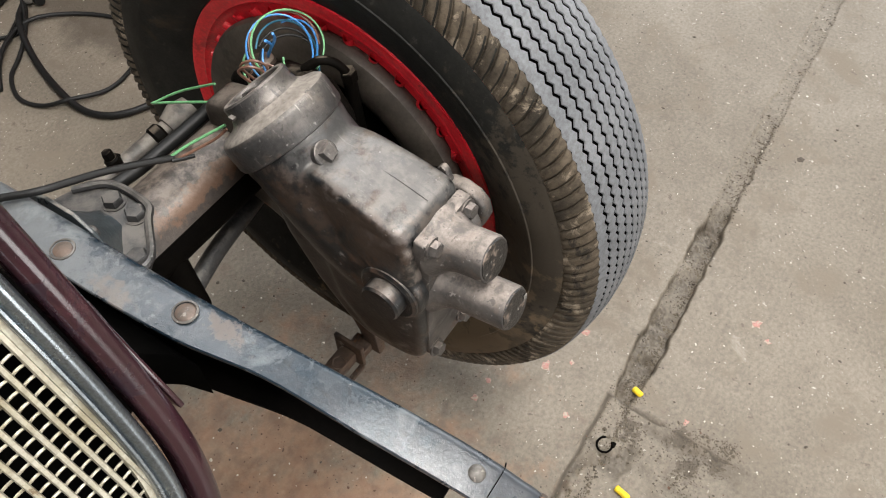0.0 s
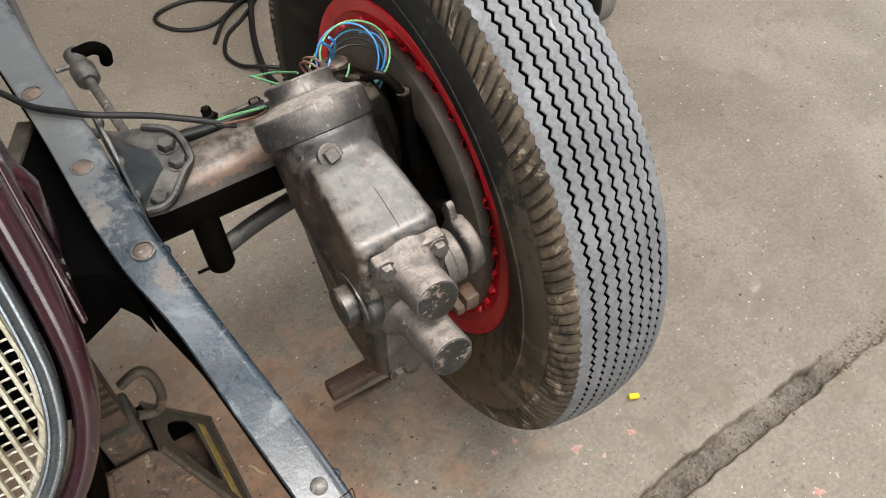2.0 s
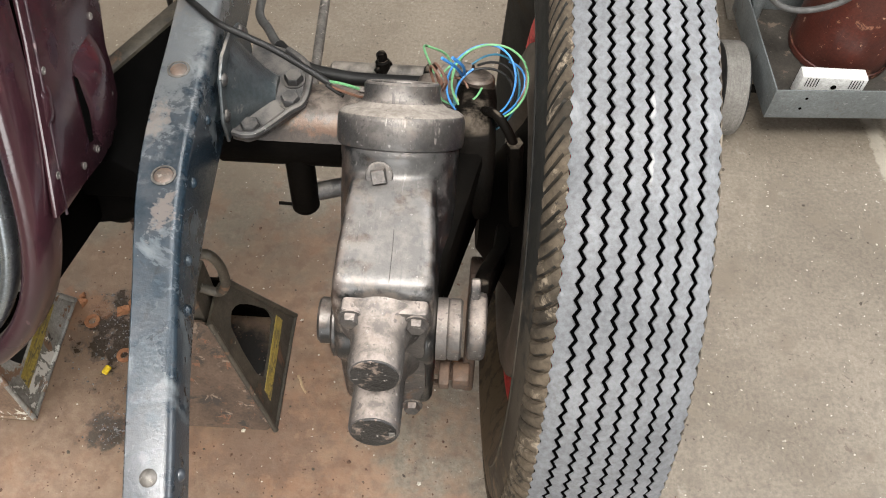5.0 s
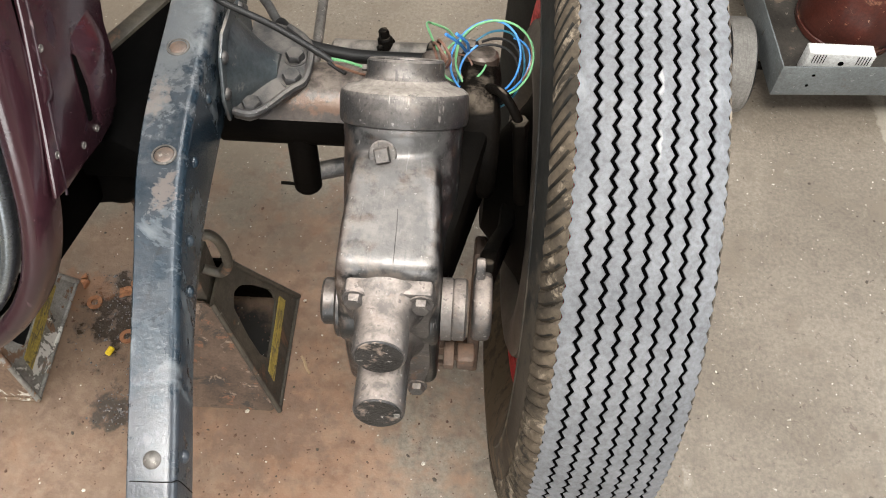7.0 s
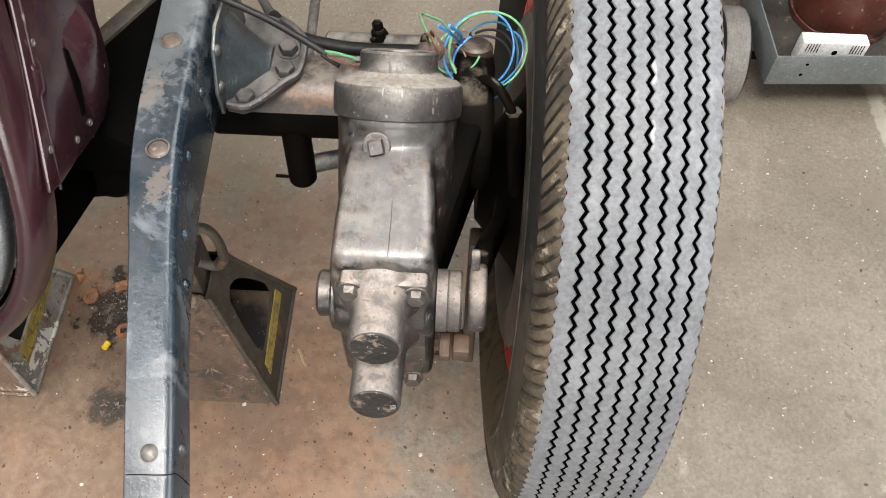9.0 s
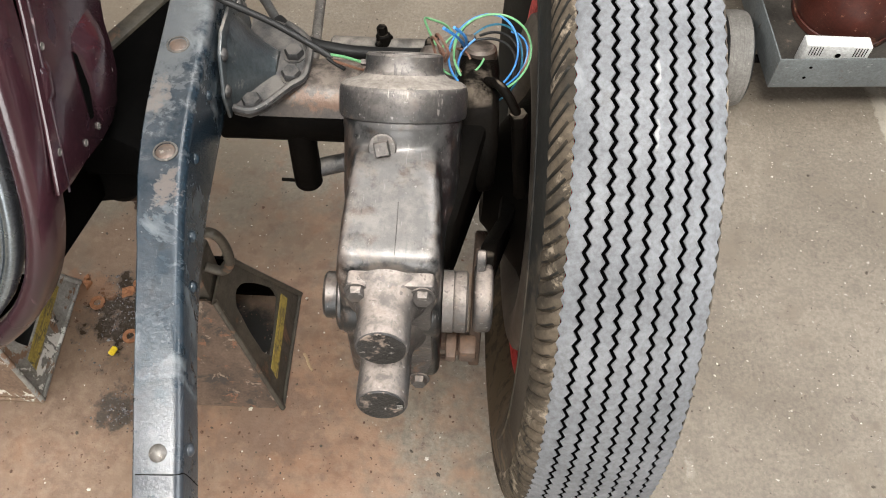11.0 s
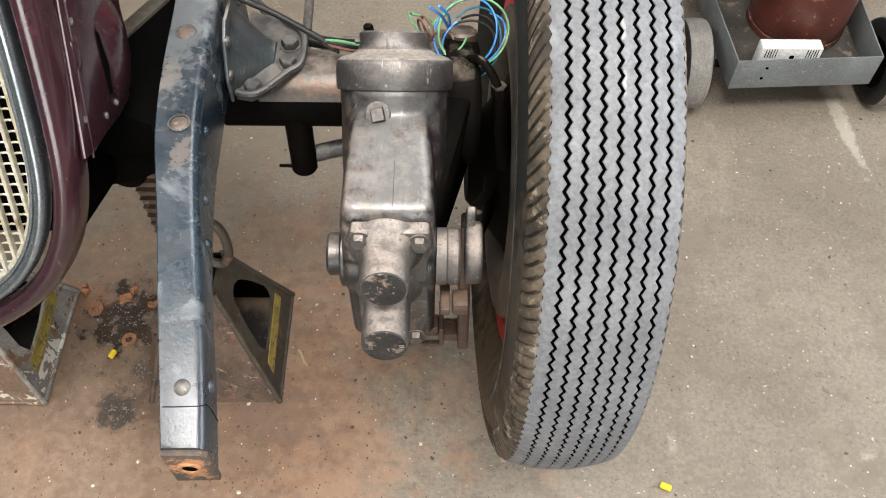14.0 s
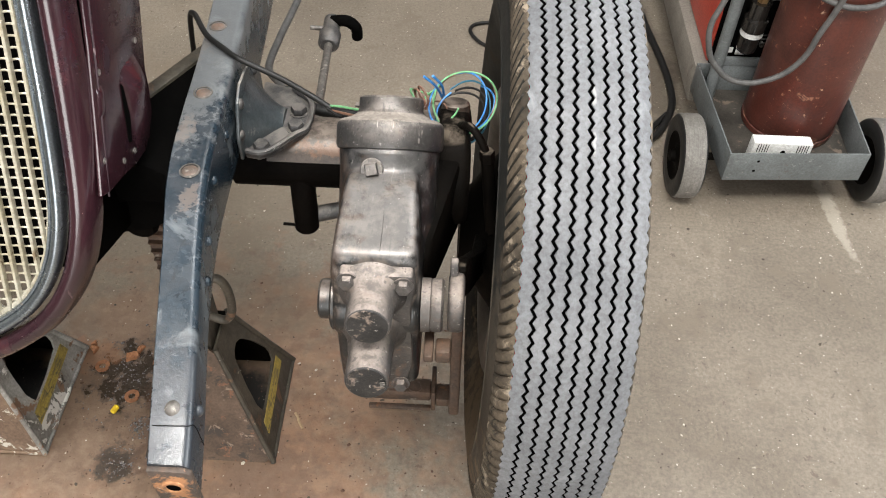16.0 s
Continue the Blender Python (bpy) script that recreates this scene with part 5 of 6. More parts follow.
part("sheath", sweep([(0.11, 0.74, 0.62), (0.122, 0.725, 0.685), (0.135, 0.708, 0.702), (0.157, 0.671, 0.7005), (0.181, 0.648, 0.6995), (0.201, 0.632, 0.698), (0.225, 0.626, 0.69), (0.252, 0.62, 0.68), (0.286, 0.608, 0.667), (0.306, 0.6, 0.659)], 0.0033, 12), CABLE, loom, "black taped sheath")
part("wire", sweep([(0.303, 0.602, 0.661), (0.318, 0.594, 0.667), (0.335, 0.582, 0.674), (0.348, 0.57, 0.682)], 0.0014, 8), W_GREEN, loom, "green wire")
part("wire", sweep([(0.303, 0.599, 0.658), (0.32, 0.588, 0.663), (0.337, 0.576, 0.67), (0.347, 0.568, 0.679)], 0.0014, 8), W_BROWN, loom, "brown wire")
part("wire", sweep([(0.302, 0.598, 0.66), (0.311, 0.592, 0.6585), (0.319, 0.587, 0.658)], 0.0019, 8), CABLE, loom, "cut black wire end")

coil = thing("wire_coil", (0.45, 0.61, 0.68), "loose loops of blue, green and brown wire round the pin head", "wires")
CN = Vector((-0.25, -0.62, 0.75)).normalized()
CU = Vector((1, 0, 0.33)).normalized()
CV = CN.cross(CU).normalized()


def wire_loop(r, squash, turn, shift, a0, a1, lift):
    pts = []
    for k in range(15):
        a = radians(a0 + (a1 - a0) * k / 14)
        q = Vector((r * math.cos(a), r * squash * math.sin(a)))
        q = Vector((q.x * math.cos(turn) - q.y * math.sin(turn), q.x * math.sin(turn) + q.y * math.cos(turn)))
        pts.append(Vector((0.453, 0.602, 0.666)) + CU * (q.x + shift[0]) + CV * (q.y + shift[1]) + CN * (lift + 0.004 * math.sin(2 * a + r * 90)))
    return pts


W_TEAL = surface("dark_teal_wire", (0.02, 0.13, 0.2), (0.015, 0.1, 0.17), 30.0, (0.35, 0.45), bump=0)
for colour, name, loops in ((W_GREEN, "green wire", ((0.036, 0.95, 0.1, (0.008, 0.0), 140, 560, 0.02), (0.024, 0.8, 0.5, (-0.02, 0.006), 60, 300, 0.014))),
                            (W_BLUE, "blue wire", ((0.035, 0.9, 0.9, (0.0, 0.002), 20, 420, 0.018), (0.034, 0.75, 0.3, (0.006, -0.006), 100, 400, 0.012))),
                            (W_TEAL, "dark teal wire", ((0.037, 0.8, 1.0, (0.002, -0.008), 90, 420, 0.009),)),
                            (W_BROWN, "brown wire", ((0.016, 1.0, 0.2, (-0.03, -0.004), 0, 300, 0.01), (0.035, 0.95, 0.2, (0.007, 0.002), 300, 560, 0.014)))):
    for q in loops:
        part("wire", sweep(wire_loop(*q), 0.00105, 8, steps=4), colour, coil, name)
for q in ((0.034, 0.85, 0.7, (-0.002, -0.01), 150, 420, 0.006), (0.031, 0.9, 0.2, (-0.004, -0.012), 180, 470, 0.009)):
    part("wire", sweep(wire_loop(*q), 0.0013, 8, steps=4), CABLE, coil, "black wire")
for pts, colour, name in (([(0.43, 0.59, 0.69), (0.424, 0.575, 0.715), (0.412, 0.567, 0.733)], W_BLUE, "blue wire"), ([(0.432, 0.592, 0.69), (0.43, 0.576, 0.716), (0.421, 0.566, 0.735)], W_BLUE, "blue wire"),
                          ([(0.41, 0.59, 0.675), (0.404, 0.60, 0.692), (0.409, 0.587, 0.702), (0.416, 0.578, 0.694), (0.413, 0.58, 0.68)], W_BROWN, "brown wire"),
                          ([(0.405, 0.59, 0.675), (0.4, 0.60, 0.688), (0.404, 0.59, 0.697), (0.412, 0.58, 0.69), (0.408, 0.582, 0.678)], W_BROWN, "brown wire"),
                          ([(0.405, 0.655, 0.615), (0.392, 0.70, 0.60), (0.385, 0.735, 0.585), (0.392, 0.745, 0.575), (0.41, 0.72, 0.59), (0.42, 0.67, 0.62)], W_GREEN, "green wire")):
    part("wire", sweep(pts, 0.0014, 8), colour, coil, name)

strap = thing("torque_strap", (0.44, 0.53, 0.13), "rust-brown torque strap with a cross bar under the hub", "strap")
part("bar", merge(block((0.335, 0.545, 0.135), (0.425, 0.572, 0.16), 0.004), block((0.33, 0.532, 0.128), (0.425, 0.54, 0.136), 0.002), lathe([(0.008, 0), (0.011, 0.0), (0.011, 0.002), (0.008, 0.002)], (0.40, 0.556, 0.16), (0, 0, 1), 20, closed=True)), RUST, strap, "rusty pressed cross bar")
part("strap", prism([(0.568, 0.38), (0.596, 0.38), (0.592, 0.25), (0.56, 0.17), (0.555, 0.13), (0.525, 0.13), (0.53, 0.18), (0.556, 0.25)], 0.452, 0.468, "x", 0.004), RUST, strap, "curved rusty strap")
part("yoke", merge(block((0.425, 0.535, 0.125), (0.432, 0.585, 0.175), 0.002), block((0.432, 0.54, 0.13), (0.458, 0.57, 0.15), 0.003)), RUST, strap)


# ---- jack stands ----
def ring_points(corners, n):
    p = [Vector(c) for c in corners]
    seg = [(p[(i + 1) % len(p)] - p[i]).length for i in range(len(p))]
    total, out = sum(seg), []
    for k in range(n):
        d, i = total * k / n, 0
        while d > seg[i]:
            d -= seg[i]
            i += 1
        out.append(p[i].lerp(p[(i + 1) % len(p)], d / seg[i]))
    return out


def holed_plate(outer, inner, thick):
    """A flat plate with a hole, from two corner loops that start at the same side."""
    n = 28
    o, q = ring_points(outer, n), ring_points(inner, n)
    nrm = (o[n // 4] - o[0]).cross(o[n // 2] - o[0]).normalized() * thick
    bm = bmesh.new()
    loops = [[bm.verts.new(v) for v in loop] for loop in (o, q, [v - nrm for v in q], [v - nrm for v in o])]
    for a, b in zip(loops, loops[1:] + loops[:1]):
        for i in range(n):
            bm.faces.new((a[i], b[i], b[(i + 1) % n], a[(i + 1) % n]))
    return bm


def jack_stand(centre, size, height, material, label, turn, column):
    cx, cy = centre
    stand = thing("jack_stand", (cx, cy, 0), label, "jack stand", "jack stands under the car")
    hx, hy, tx, ty = size[0] / 2, size[1] / 2, 0.034, 0.036
    low = [Vector((cx + sx * hx, cy + sy * hy, 0.0)) for sx, sy in ((1, -1), (1, 1), (-1, 1), (-1, -1))]
    top = [Vector((cx + sx * tx, cy + sy * ty, height)) for sx, sy in ((1, -1), (1, 1), (-1, 1), (-1, -1))]
    for k in range(4):
        a, b, c, d = low[k], low[(k + 1) % 4], top[(k + 1) % 4], top[k]

        def on_face(u, v):
            return a.lerp(b, u).lerp(d.lerp(c, u), v)

        hole = [on_face(u, v) for u, v in ((0.27, 0.26), (0.55, 0.265), (0.86, 0.3), (0.93, 0.38), (0.87, 0.6), (0.74, 0.76), (0.55, 0.81), (0.36, 0.78), (0.24, 0.57), (0.21, 0.36))]
        if k:
            hole = [on_face(0.48, 0.8), on_face(0.49, 0.79), on_face(0.51, 0.79), on_face(0.52, 0.8), on_face(0.515, 0.82), on_face(0.5, 0.825), on_face(0.485, 0.82)]
        # Rear plates and inner faces are black: the stand's inside shade, as colour.
        paint = (material, BLACK_IRON, BLACK_IRON, STAND_RUST if column < 0.52 else STAND_CHIP)[k]
        face = part("leg_plate", holed_plate([a, b, c, d], hole, 0.004), paint, stand)
        face.data.materials.append(BLACK_IRON)
        for f in face.data.polygons:
            if 56 <= f.index < 84:
                f.material_index = 1
        if k == 0:
            q = [on_face(0.14, 0.15), on_face(0.9, 0.185), on_face(0.91, 0.275), on_face(0.16, 0.245)]
            bm = bmesh.new()
            n = (b - a).cross(d - a).normalized() * 0.0012
            vs = [bm.verts.new(p + n) for p in q]
            ws = [bm.verts.new(p - n * 0.5) for p in q]
            bm.faces.new(vs), bm.faces.new(list(reversed(ws)))
            for i in range(4):
                bm.faces.new((vs[i], ws[i], ws[(i + 1) % 4], vs[(i + 1) % 4]))
            part("warning_sticker", bm, YELLOW, face, "scratched yellow warning sticker")
        part("edge_fold", sweep([a + Vector((0, 0, 0.003)), a.lerp(d, 0.5), d], 0.0045, 10, steps=2), material if k != 3 else paint, stand)
        if k != 3 or column > 0.52:
            part("foot_fold", sweep([a + Vector((0, 0, 0.004)), a.lerp(b, 0.5) + Vector((0, 0, 0.006)), b + Vector((0, 0, 0.004))], 0.003, 8, steps=2), paint, stand)
    part("collar", block((cx - 0.026, cy - 0.029, height - 0.02), (cx + 0.026, cy + 0.029, height + 0.06), 0.005), material, stand)
    if column:
        post = part("ratchet_post", block((cx - 0.017, cy - 0.02, height - 0.15), (cx + 0.017, cy + 0.02, column), 0.002), RUST, stand, "red-brown toothed ratchet post")
        for k in range(int((column - height - 0.1) / 0.017)):
            z = height + 0.09 + 0.017 * k
            part("tooth", prism([(cy - 0.019, z), (cy - 0.026, z + 0.012), (cy - 0.019, z + 0.013)], cx - 0.016, cx + 0.016, "x", 0), RUST, post)
        part("saddle", prism([(cx + u, column + v) for u, v in ((-0.05, 0.0), (0.05, 0.0), (0.055, 0.03), (0.042, 0.03), (0.03, 0.014), (-0.03, 0.014), (-0.042, 0.03), (-0.055, 0.03))], cy - 0.022, cy + 0.022, "y", 0.002), RUST, stand)
        part("handle", sweep([(cx + 0.03, cy - 0.01, height + 0.125), (cx + 0.055, cy - 0.012, height + 0.138), (cx + 0.066, cy - 0.012, height + 0.115), (cx + 0.064, cy - 0.01, height + 0.065), (cx + 0.05, cy - 0.01, height + 0.04), (cx + 0.028, cy - 0.01, height + 0.05)], 0.0065, 12), STAND, stand, "bent steel pawl handle")
    return stand


jack_stand((0.07, 0.598), (0.205, 0.2), 0.225, STAND, "grimy grey-brown jack stand with a yellow sticker", 0, 0.50)
jack_stand((-0.302, 0.598), (0.205, 0.21), 0.225, STAND_WORN, "chipped pale grey jack stand with a yellow sticker", 0, 0.54)

# ---- gas cylinder cart ----
cart = thing("cylinder_cart", (1.12, 1.3, 0.0), "grey sheet-steel gas cylinder cart on rubber wheels", "cart")
LIP = 0.003


def sheet(a, b, z0, z1, t=LIP):
    """An upright sheet from a to b in plan."""
    a, b = Vector(a), Vector(b)
    n = Vector((-(b - a).y, (b - a).x)).normalized() * t
    return prism([tuple(a), tuple(b), tuple(b + n), tuple(a + n)], z0, z1, "z", 0.0008)


front = part("front_plate", sheet((0.979, 1.1105), (1.256, 1.1265), 0.098, 0.168), CART, cart, "scuffed grey front plate with two holes")
for x, y, z in ((1.039, 1.1135, 0.149), (1.036, 1.113, 0.124)):
    # Drilled hole drawn as a black disc, with its shade in the colour.
    part("hole", lathe([(0, 0), (0.0028, 0), (0.0028, 0.0006), (0, 0.0006)], (x, y, z), (0, -1, 0), 12), DARK, front)
part("side_plate", sheet((0.96, 1.402), (0.979, 1.1115), 0.098, 0.168), CART, cart)
part("side_plate", sheet((1.256, 1.1275), (1.264, 1.4), 0.098, 0.168), CART, cart)
part("back_plate", sheet((1.264, 1.404), (0.96, 1.404), 0.098, 0.168), CART, cart)
part("tray_floor", prism([(0.98, 1.114), (1.254, 1.13), (1.261, 1.399), (0.965, 1.399)], 0.098, 0.102, "z", 0), TRAY, cart, "dirty tray floor")
part("rear_deck", block((0.962, 1.408, 0.06), (1.262, 2.0, 0.15), 0.004), DECK, cart, "dirty grey rear deck")
part("push_post", rod((0.988, 1.358, 0.1), (0.988, 1.358, 1.1), 0.0125, 20), CART, cart, "upright grey tube")
part("push_post", rod((1.24, 1.362, 0.1), (1.24, 1.362, 1.1), 0.0125, 20), CART, cart)
part("cross_bar", block((0.99, 1.396, 0.17), (1.24, 1.403, 0.19), 0.002), CART, cart)
for x0, x1, y in ((0.893, 0.947, 1.19), (1.287, 1.341, 1.2)):
    w = x1 - x0
    c = (x0, y, 0.088)
    tyre_c = part("cart_wheel", lathe([(0.05, 0.004), (0.062, 0.001), (0.081, 0.002), (0.086, 0.006), (0.088, 0.012), (0.0872, 0.0155), (0.0872, 0.0165), (0.088, 0.02), (0.088, w - 0.02), (0.0872, w - 0.0165), (0.0872, w - 0.0155), (0.088, w - 0.012), (0.086, w - 0.006), (0.081, w - 0.002), (0.062, w - 0.001), (0.05, w - 0.004)], c, (1, 0, 0), 56, closed=True), GREY_RUBBER, cart, "solid grey rubber tyre")
    tyre_c.data.materials.append(CABLE)
    for face in tyre_c.data.polygons:
        if abs(face.normal.x) > 0.6:
            face.material_index = 1
    part("wheel_disc", lathe([(0, -0.004), (0.012, -0.004), (0.014, 0.006), (0.03, 0.012), (0.046, 0.008), (0.051, 0.003), (0.051, w - 0.003), (0.03, w - 0.012), (0.014, w - 0.006), (0.012, w + 0.002), (0, w + 0.002)], c, (1, 0, 0), 40), BLACK_IRON, tyre_c, "black pressed wheel disc")
part("wheel_axle", rod((0.89, 1.19, 0.088), (1.345, 1.2, 0.088), 0.008, 14), BLACK_IRON, cart)

tank = thing("gas_cylinder", (1.15, 1.301, 0.102), "tall oxide-red gas cylinder standing in the cart tray", "gas cylinder")
part("bottle", lathe([(0, 0.0), (0.07, 0.0), (0.087, 0.004), (0.094, 0.014), (0.095, 0.03), (0.095, 1.05), (0.07, 1.12), (0.04, 1.16), (0.02, 1.175), (0.02, 1.2), (0, 1.2)], (1.15, 1.301, 0.102), (0, 0, 1), 64), TANK, tank)
part("foot_ring", lathe([(0.0935, 0), (0.0962, 0.001), (0.0965, 0.012), (0.0935, 0.014)], (1.15, 1.301, 0.104), (0, 0, 1), 64, closed=True), TANK, tank, "scraped foot ring")
part("valve", lathe([(0, 0), (0.014, 0), (0.014, 0.03), (0.02, 0.034), (0.02, 0.06), (0, 0.064)], (1.15, 1.301, 1.302), (0, 0, 1), 20), STEEL, tank, "brass valve")
solo("grey_hose_loop", sweep([(1.14, 1.196, 0.62), (1.108, 1.194, 0.45), (1.093, 1.193, 0.39), (1.083, 1.193, 0.34), (1.055, 1.195, 0.297), (1.008, 1.2, 0.272), (0.961, 1.2, 0.279), (0.921, 1.2, 0.316), (0.904, 1.2, 0.353), (0.899, 1.205, 0.395), (0.914, 1.215, 0.44), (0.965, 1.26, 0.58), (0.985, 1.335, 0.8)], 0.0056, 14), HOSE, (1.0, 1.22, 0.25), "grey rubber gas hose hanging in a loop before the cylinder", "hose")
solo("upper_hose", sweep([(1.02, 1.34, 0.5), (1.045, 1.262, 0.474), (1.068, 1.222, 0.459), (1.1, 1.202, 0.45), (1.14, 1.194, 0.446), (1.187, 1.205, 0.451), (1.228, 1.25, 0.463), (1.243, 1.31, 0.478), (1.235, 1.37, 0.5)], 0.0056, 14), HOSE, (1.14, 1.2, 0.45), "grey rubber hose slung round the gas cylinder", "hose")
solo("floor_cable", sweep([(0.905, 1.98, 0.01), (0.915, 1.846, 0.01), (0.926, 1.743, 0.01), (0.944, 1.623, 0.01), (0.951, 1.53, 0.01), (0.944, 1.445, 0.01), (0.909, 1.363, 0.01), (0.875, 1.328, 0.01), (0.82, 1.315, 0.01), (0.76, 1.33, 0.01)], 0.0085, 14), CABLE, (0.93, 1.6, 0.0), "thick black cable lying beside the cart on the floor", "cable")

welder = thing("welding_machine", (1.12, 1.62, 0.15), "red welding machine with a black front panel on the cart deck", "welding machine")
part("case", block((0.985, 1.43, 0.151), (1.245, 1.95, 0.75), 0.008), surface("red_case_paint", (0.5, 0.06, 0.035), (0.42, 0.05, 0.03), 6.0, (0.35, 0.5)), welder, "red sheet-metal case")
panel = part("front_panel", block((0.989, 1.42, 0.155), (1.241, 1.429, 0.745), 0.003), DARK, welder, "black front panel")
SMOKY = surface("smoky_bowl", (0.02, 0.018, 0.016), (0.01, 0.009, 0.008), 30.0, (0.12, 0.2), bump=0.02, coat=0.5)
gauge = part("filter_bowl", lathe([(0, 0), (0.014, 0.001), (0.02, 0.006), (0.0225, 0.016), (0.0225, 0.055), (0.025, 0.057), (0.025, 0.082), (0.02, 0.086), (0.02, 0.12), (0, 0.12)], (1.047, 1.39, 0.212), (0.02, 0, 1), 28), SMOKY, welder, "smoky filter bowl with a white band")
part("band", lathe([(0.0228, 0), (0.0236, 0.0), (0.0236, 0.011), (0.0228, 0.011)], (1.048, 1.39, 0.2555), (0.02, 0, 1), 28, closed=True), WHITE, gauge, "white paper band")
part("fitting", merge(lathe([(0, 0), (0.0115, 0), (0.0115, 0.016), (0.008, 0.018), (0.008, 0.05), (0, 0.05)], (1.0495, 1.39, 0.33), (0.1, 0, 1), 6), rod((1.053, 1.39, 0.375), (1.03, 1.385, 0.41), 0.009, 14, 0.002)), surface("dull_brass", (0.3, 0.19, 0.08), (0.2, 0.12, 0.06), 40.0, (0.3, 0.45), 0.7, 0.1), gauge, "dull brass hose fitting")
for x, z in ((1.012, 0.188), (1.038, 0.183)):
    part("label", block((x, 1.4175, z), (x + 0.02, 1.4198, z + 0.013), 0.0004), WHITE, panel, "small white label")
part("knob", lathe([(0, 0), (0.005, 0), (0.005, 0.012), (0, 0.012)], (1.086, 1.42, 0.215), (0, -1, 0), 14), STEEL, panel)
for k in range(4):
    r = 0.034 + 0.006 * k
    part("lead", sweep([(1.082 + r * math.cos(a), 1.405 - 0.003 * k, 0.285 + 1.25 * r * math.sin(a)) for a in [radians(200 + 22 * i + 30 * k) for i in range(15)]], 0.0016, 8, steps=4), HOSE, welder, "thin coiled lead")

pack = thing("white_carton", (1.1, 1.17, 0.102), "white printed carton standing in the tray", "carton")
part("carton", block((1.038, 1.158, 0.102), (1.155, 1.185, 0.158), 0.002), WHITE, pack)
for k in range(5):
    for x in (1.047 + 0.005 * k, 1.126 + 0.005 * k):
        part("printed_bar", block((x, 1.1573, 0.135), (x + 0.0013, 1.1581, 0.155), 0), DARK, pack)
part("printed_dot", lathe([(0, 0), (0.005, 0), (0.005, 0.0008), (0, 0.0008)], (1.1, 1.158, 0.136), (0, -1, 0), 20), DARK, pack)

# ---- welding leads lying on the floor ----
leads = thing("welding_leads", (0.65, 1.6, 0.0), "black welding leads lying in loops on the concrete", "cable")
for pts, r in (([(0.9, 1.95, 0.009), (0.78, 1.78, 0.009), (0.703, 1.70, 0.02), (0.648, 1.588, 0.009), (0.612, 1.463, 0.014), (0.606, 1.385, 0.009), (0.637, 1.324, 0.009), (0.71, 1.29, 0.009), (0.82, 1.30, 0.009), (0.93, 1.42, 0.009)], 0.007),
               ([(0.83, 1.86, 0.006), (0.73, 1.715, 0.012), (0.682, 1.69, 0.006), (0.575, 1.765, 0.006), (0.49, 1.765, 0.006), (0.465, 1.73, 0.006), (0.50, 1.672, 0.006), (0.572, 1.648, 0.006), (0.66, 1.69, 0.009), (0.74, 1.745, 0.006), (0.86, 1.83, 0.006)], 0.0046),
               ([(0.76, 1.76, 0.02), (0.70, 1.68, 0.012), (0.64, 1.63, 0.006), (0.587, 1.592, 0.006), (0.556, 1.53, 0.006), (0.568, 1.475, 0.006), (0.604, 1.43, 0.018), (0.678, 1.398, 0.006), (0.76, 1.41, 0.006), (0.82, 1.46, 0.006), (0.84, 1.54, 0.006), (0.80, 1.634, 0.006), (0.73, 1.69, 0.014), (0.66, 1.68, 0.018), (0.60, 1.64, 0.014), (0.55, 1.58, 0.006)], 0.0046)):
    part("lead", sweep(pts, r, 12), CABLE, leads)
clamp = thing("earth_clamp", (0.75, 1.79, 0.0), "black earth clamp with a bright metal jaw on the floor", "clamp")
part("handle", block((-0.06, -0.012, 0.004), (0.0, 0.012, 0.026), 0.005, Matrix.Translation((0.765, 1.815, 0)) @ Matrix.Rotation(radians(12), 4, "Z")), CABLE, clamp)
part("jaw", block((0.0, -0.009, 0.006), (0.055, 0.009, 0.02), 0.003, Matrix.Translation((0.76, 1.74, 0.004)) @ Matrix.Rotation(radians(55), 4, "Z")), STEEL, clamp, "bright metal jaw")
part("holder", rod((0.775, 1.72, 0.016), (0.85, 1.84, 0.016), 0.012, 16, 0.003), CABLE, clamp)

# ---- small things on the floor ----
FLAKE = surface("rust_flake", (0.36, 0.16, 0.07), (0.26, 0.11, 0.05), 60.0, (0.8, 0.9), spots=[((0.12, 0.06, 0.035), 120.0, 0.58, 0.08, 0.8)])
for x, y, a, l in ((-0.112, 0.58, 70, 0.014), (0.769, 0.362, -25, 0.017), (0.679, 0.197, 75, 0.018), (0.518, 0.142, 80, 0.024)):
    d = Vector((math.cos(radians(a)), math.sin(radians(a)), 0)) * l / 2
    h = 0.0052 - (0.006 if y == 0.197 else 0)
    solo("foam_plug", rod(Vector((x, y, h)) - d, Vector((x, y, h)) + d, 0.005, 14, 0.0015), PLUG_YELLOW, (x, y, 0), "small yellow foam plug on the floor", "foam plug", "yellow foam plugs")
for x, y in ((-0.161, 0.667), (-0.092, 0.609)):
    solo("washer", lathe([(0.006, 0), (0.0125, 0), (0.0125, 0.0025), (0.006, 0.0025)], (x, y, 0.0), (0, 0, 1), 24, closed=True), FLAKE, (x, y, 0), "rusty steel washer lying on the oily floor", "washer", "rusty washers")
solo("wire_ring", merge(sweep([Vector((0.571 + 0.0125 * math.cos(a), 0.199 + 0.0115 * math.sin(a), 0.002)) for a in [radians(q) for q in range(20, 350, 30)]], 0.0017, 8), block((0.574, 0.184, 0.0005), (0.582, 0.19, 0.005), 0.001)), BLACK_IRON, (0.571, 0.199, 0), "dark wire clip with a small tab on the broken concrete", "clip")
WOOD = surface("pale_wood", (0.45, 0.33, 0.2), (0.36, 0.25, 0.15), 60.0, (0.7, 0.8))


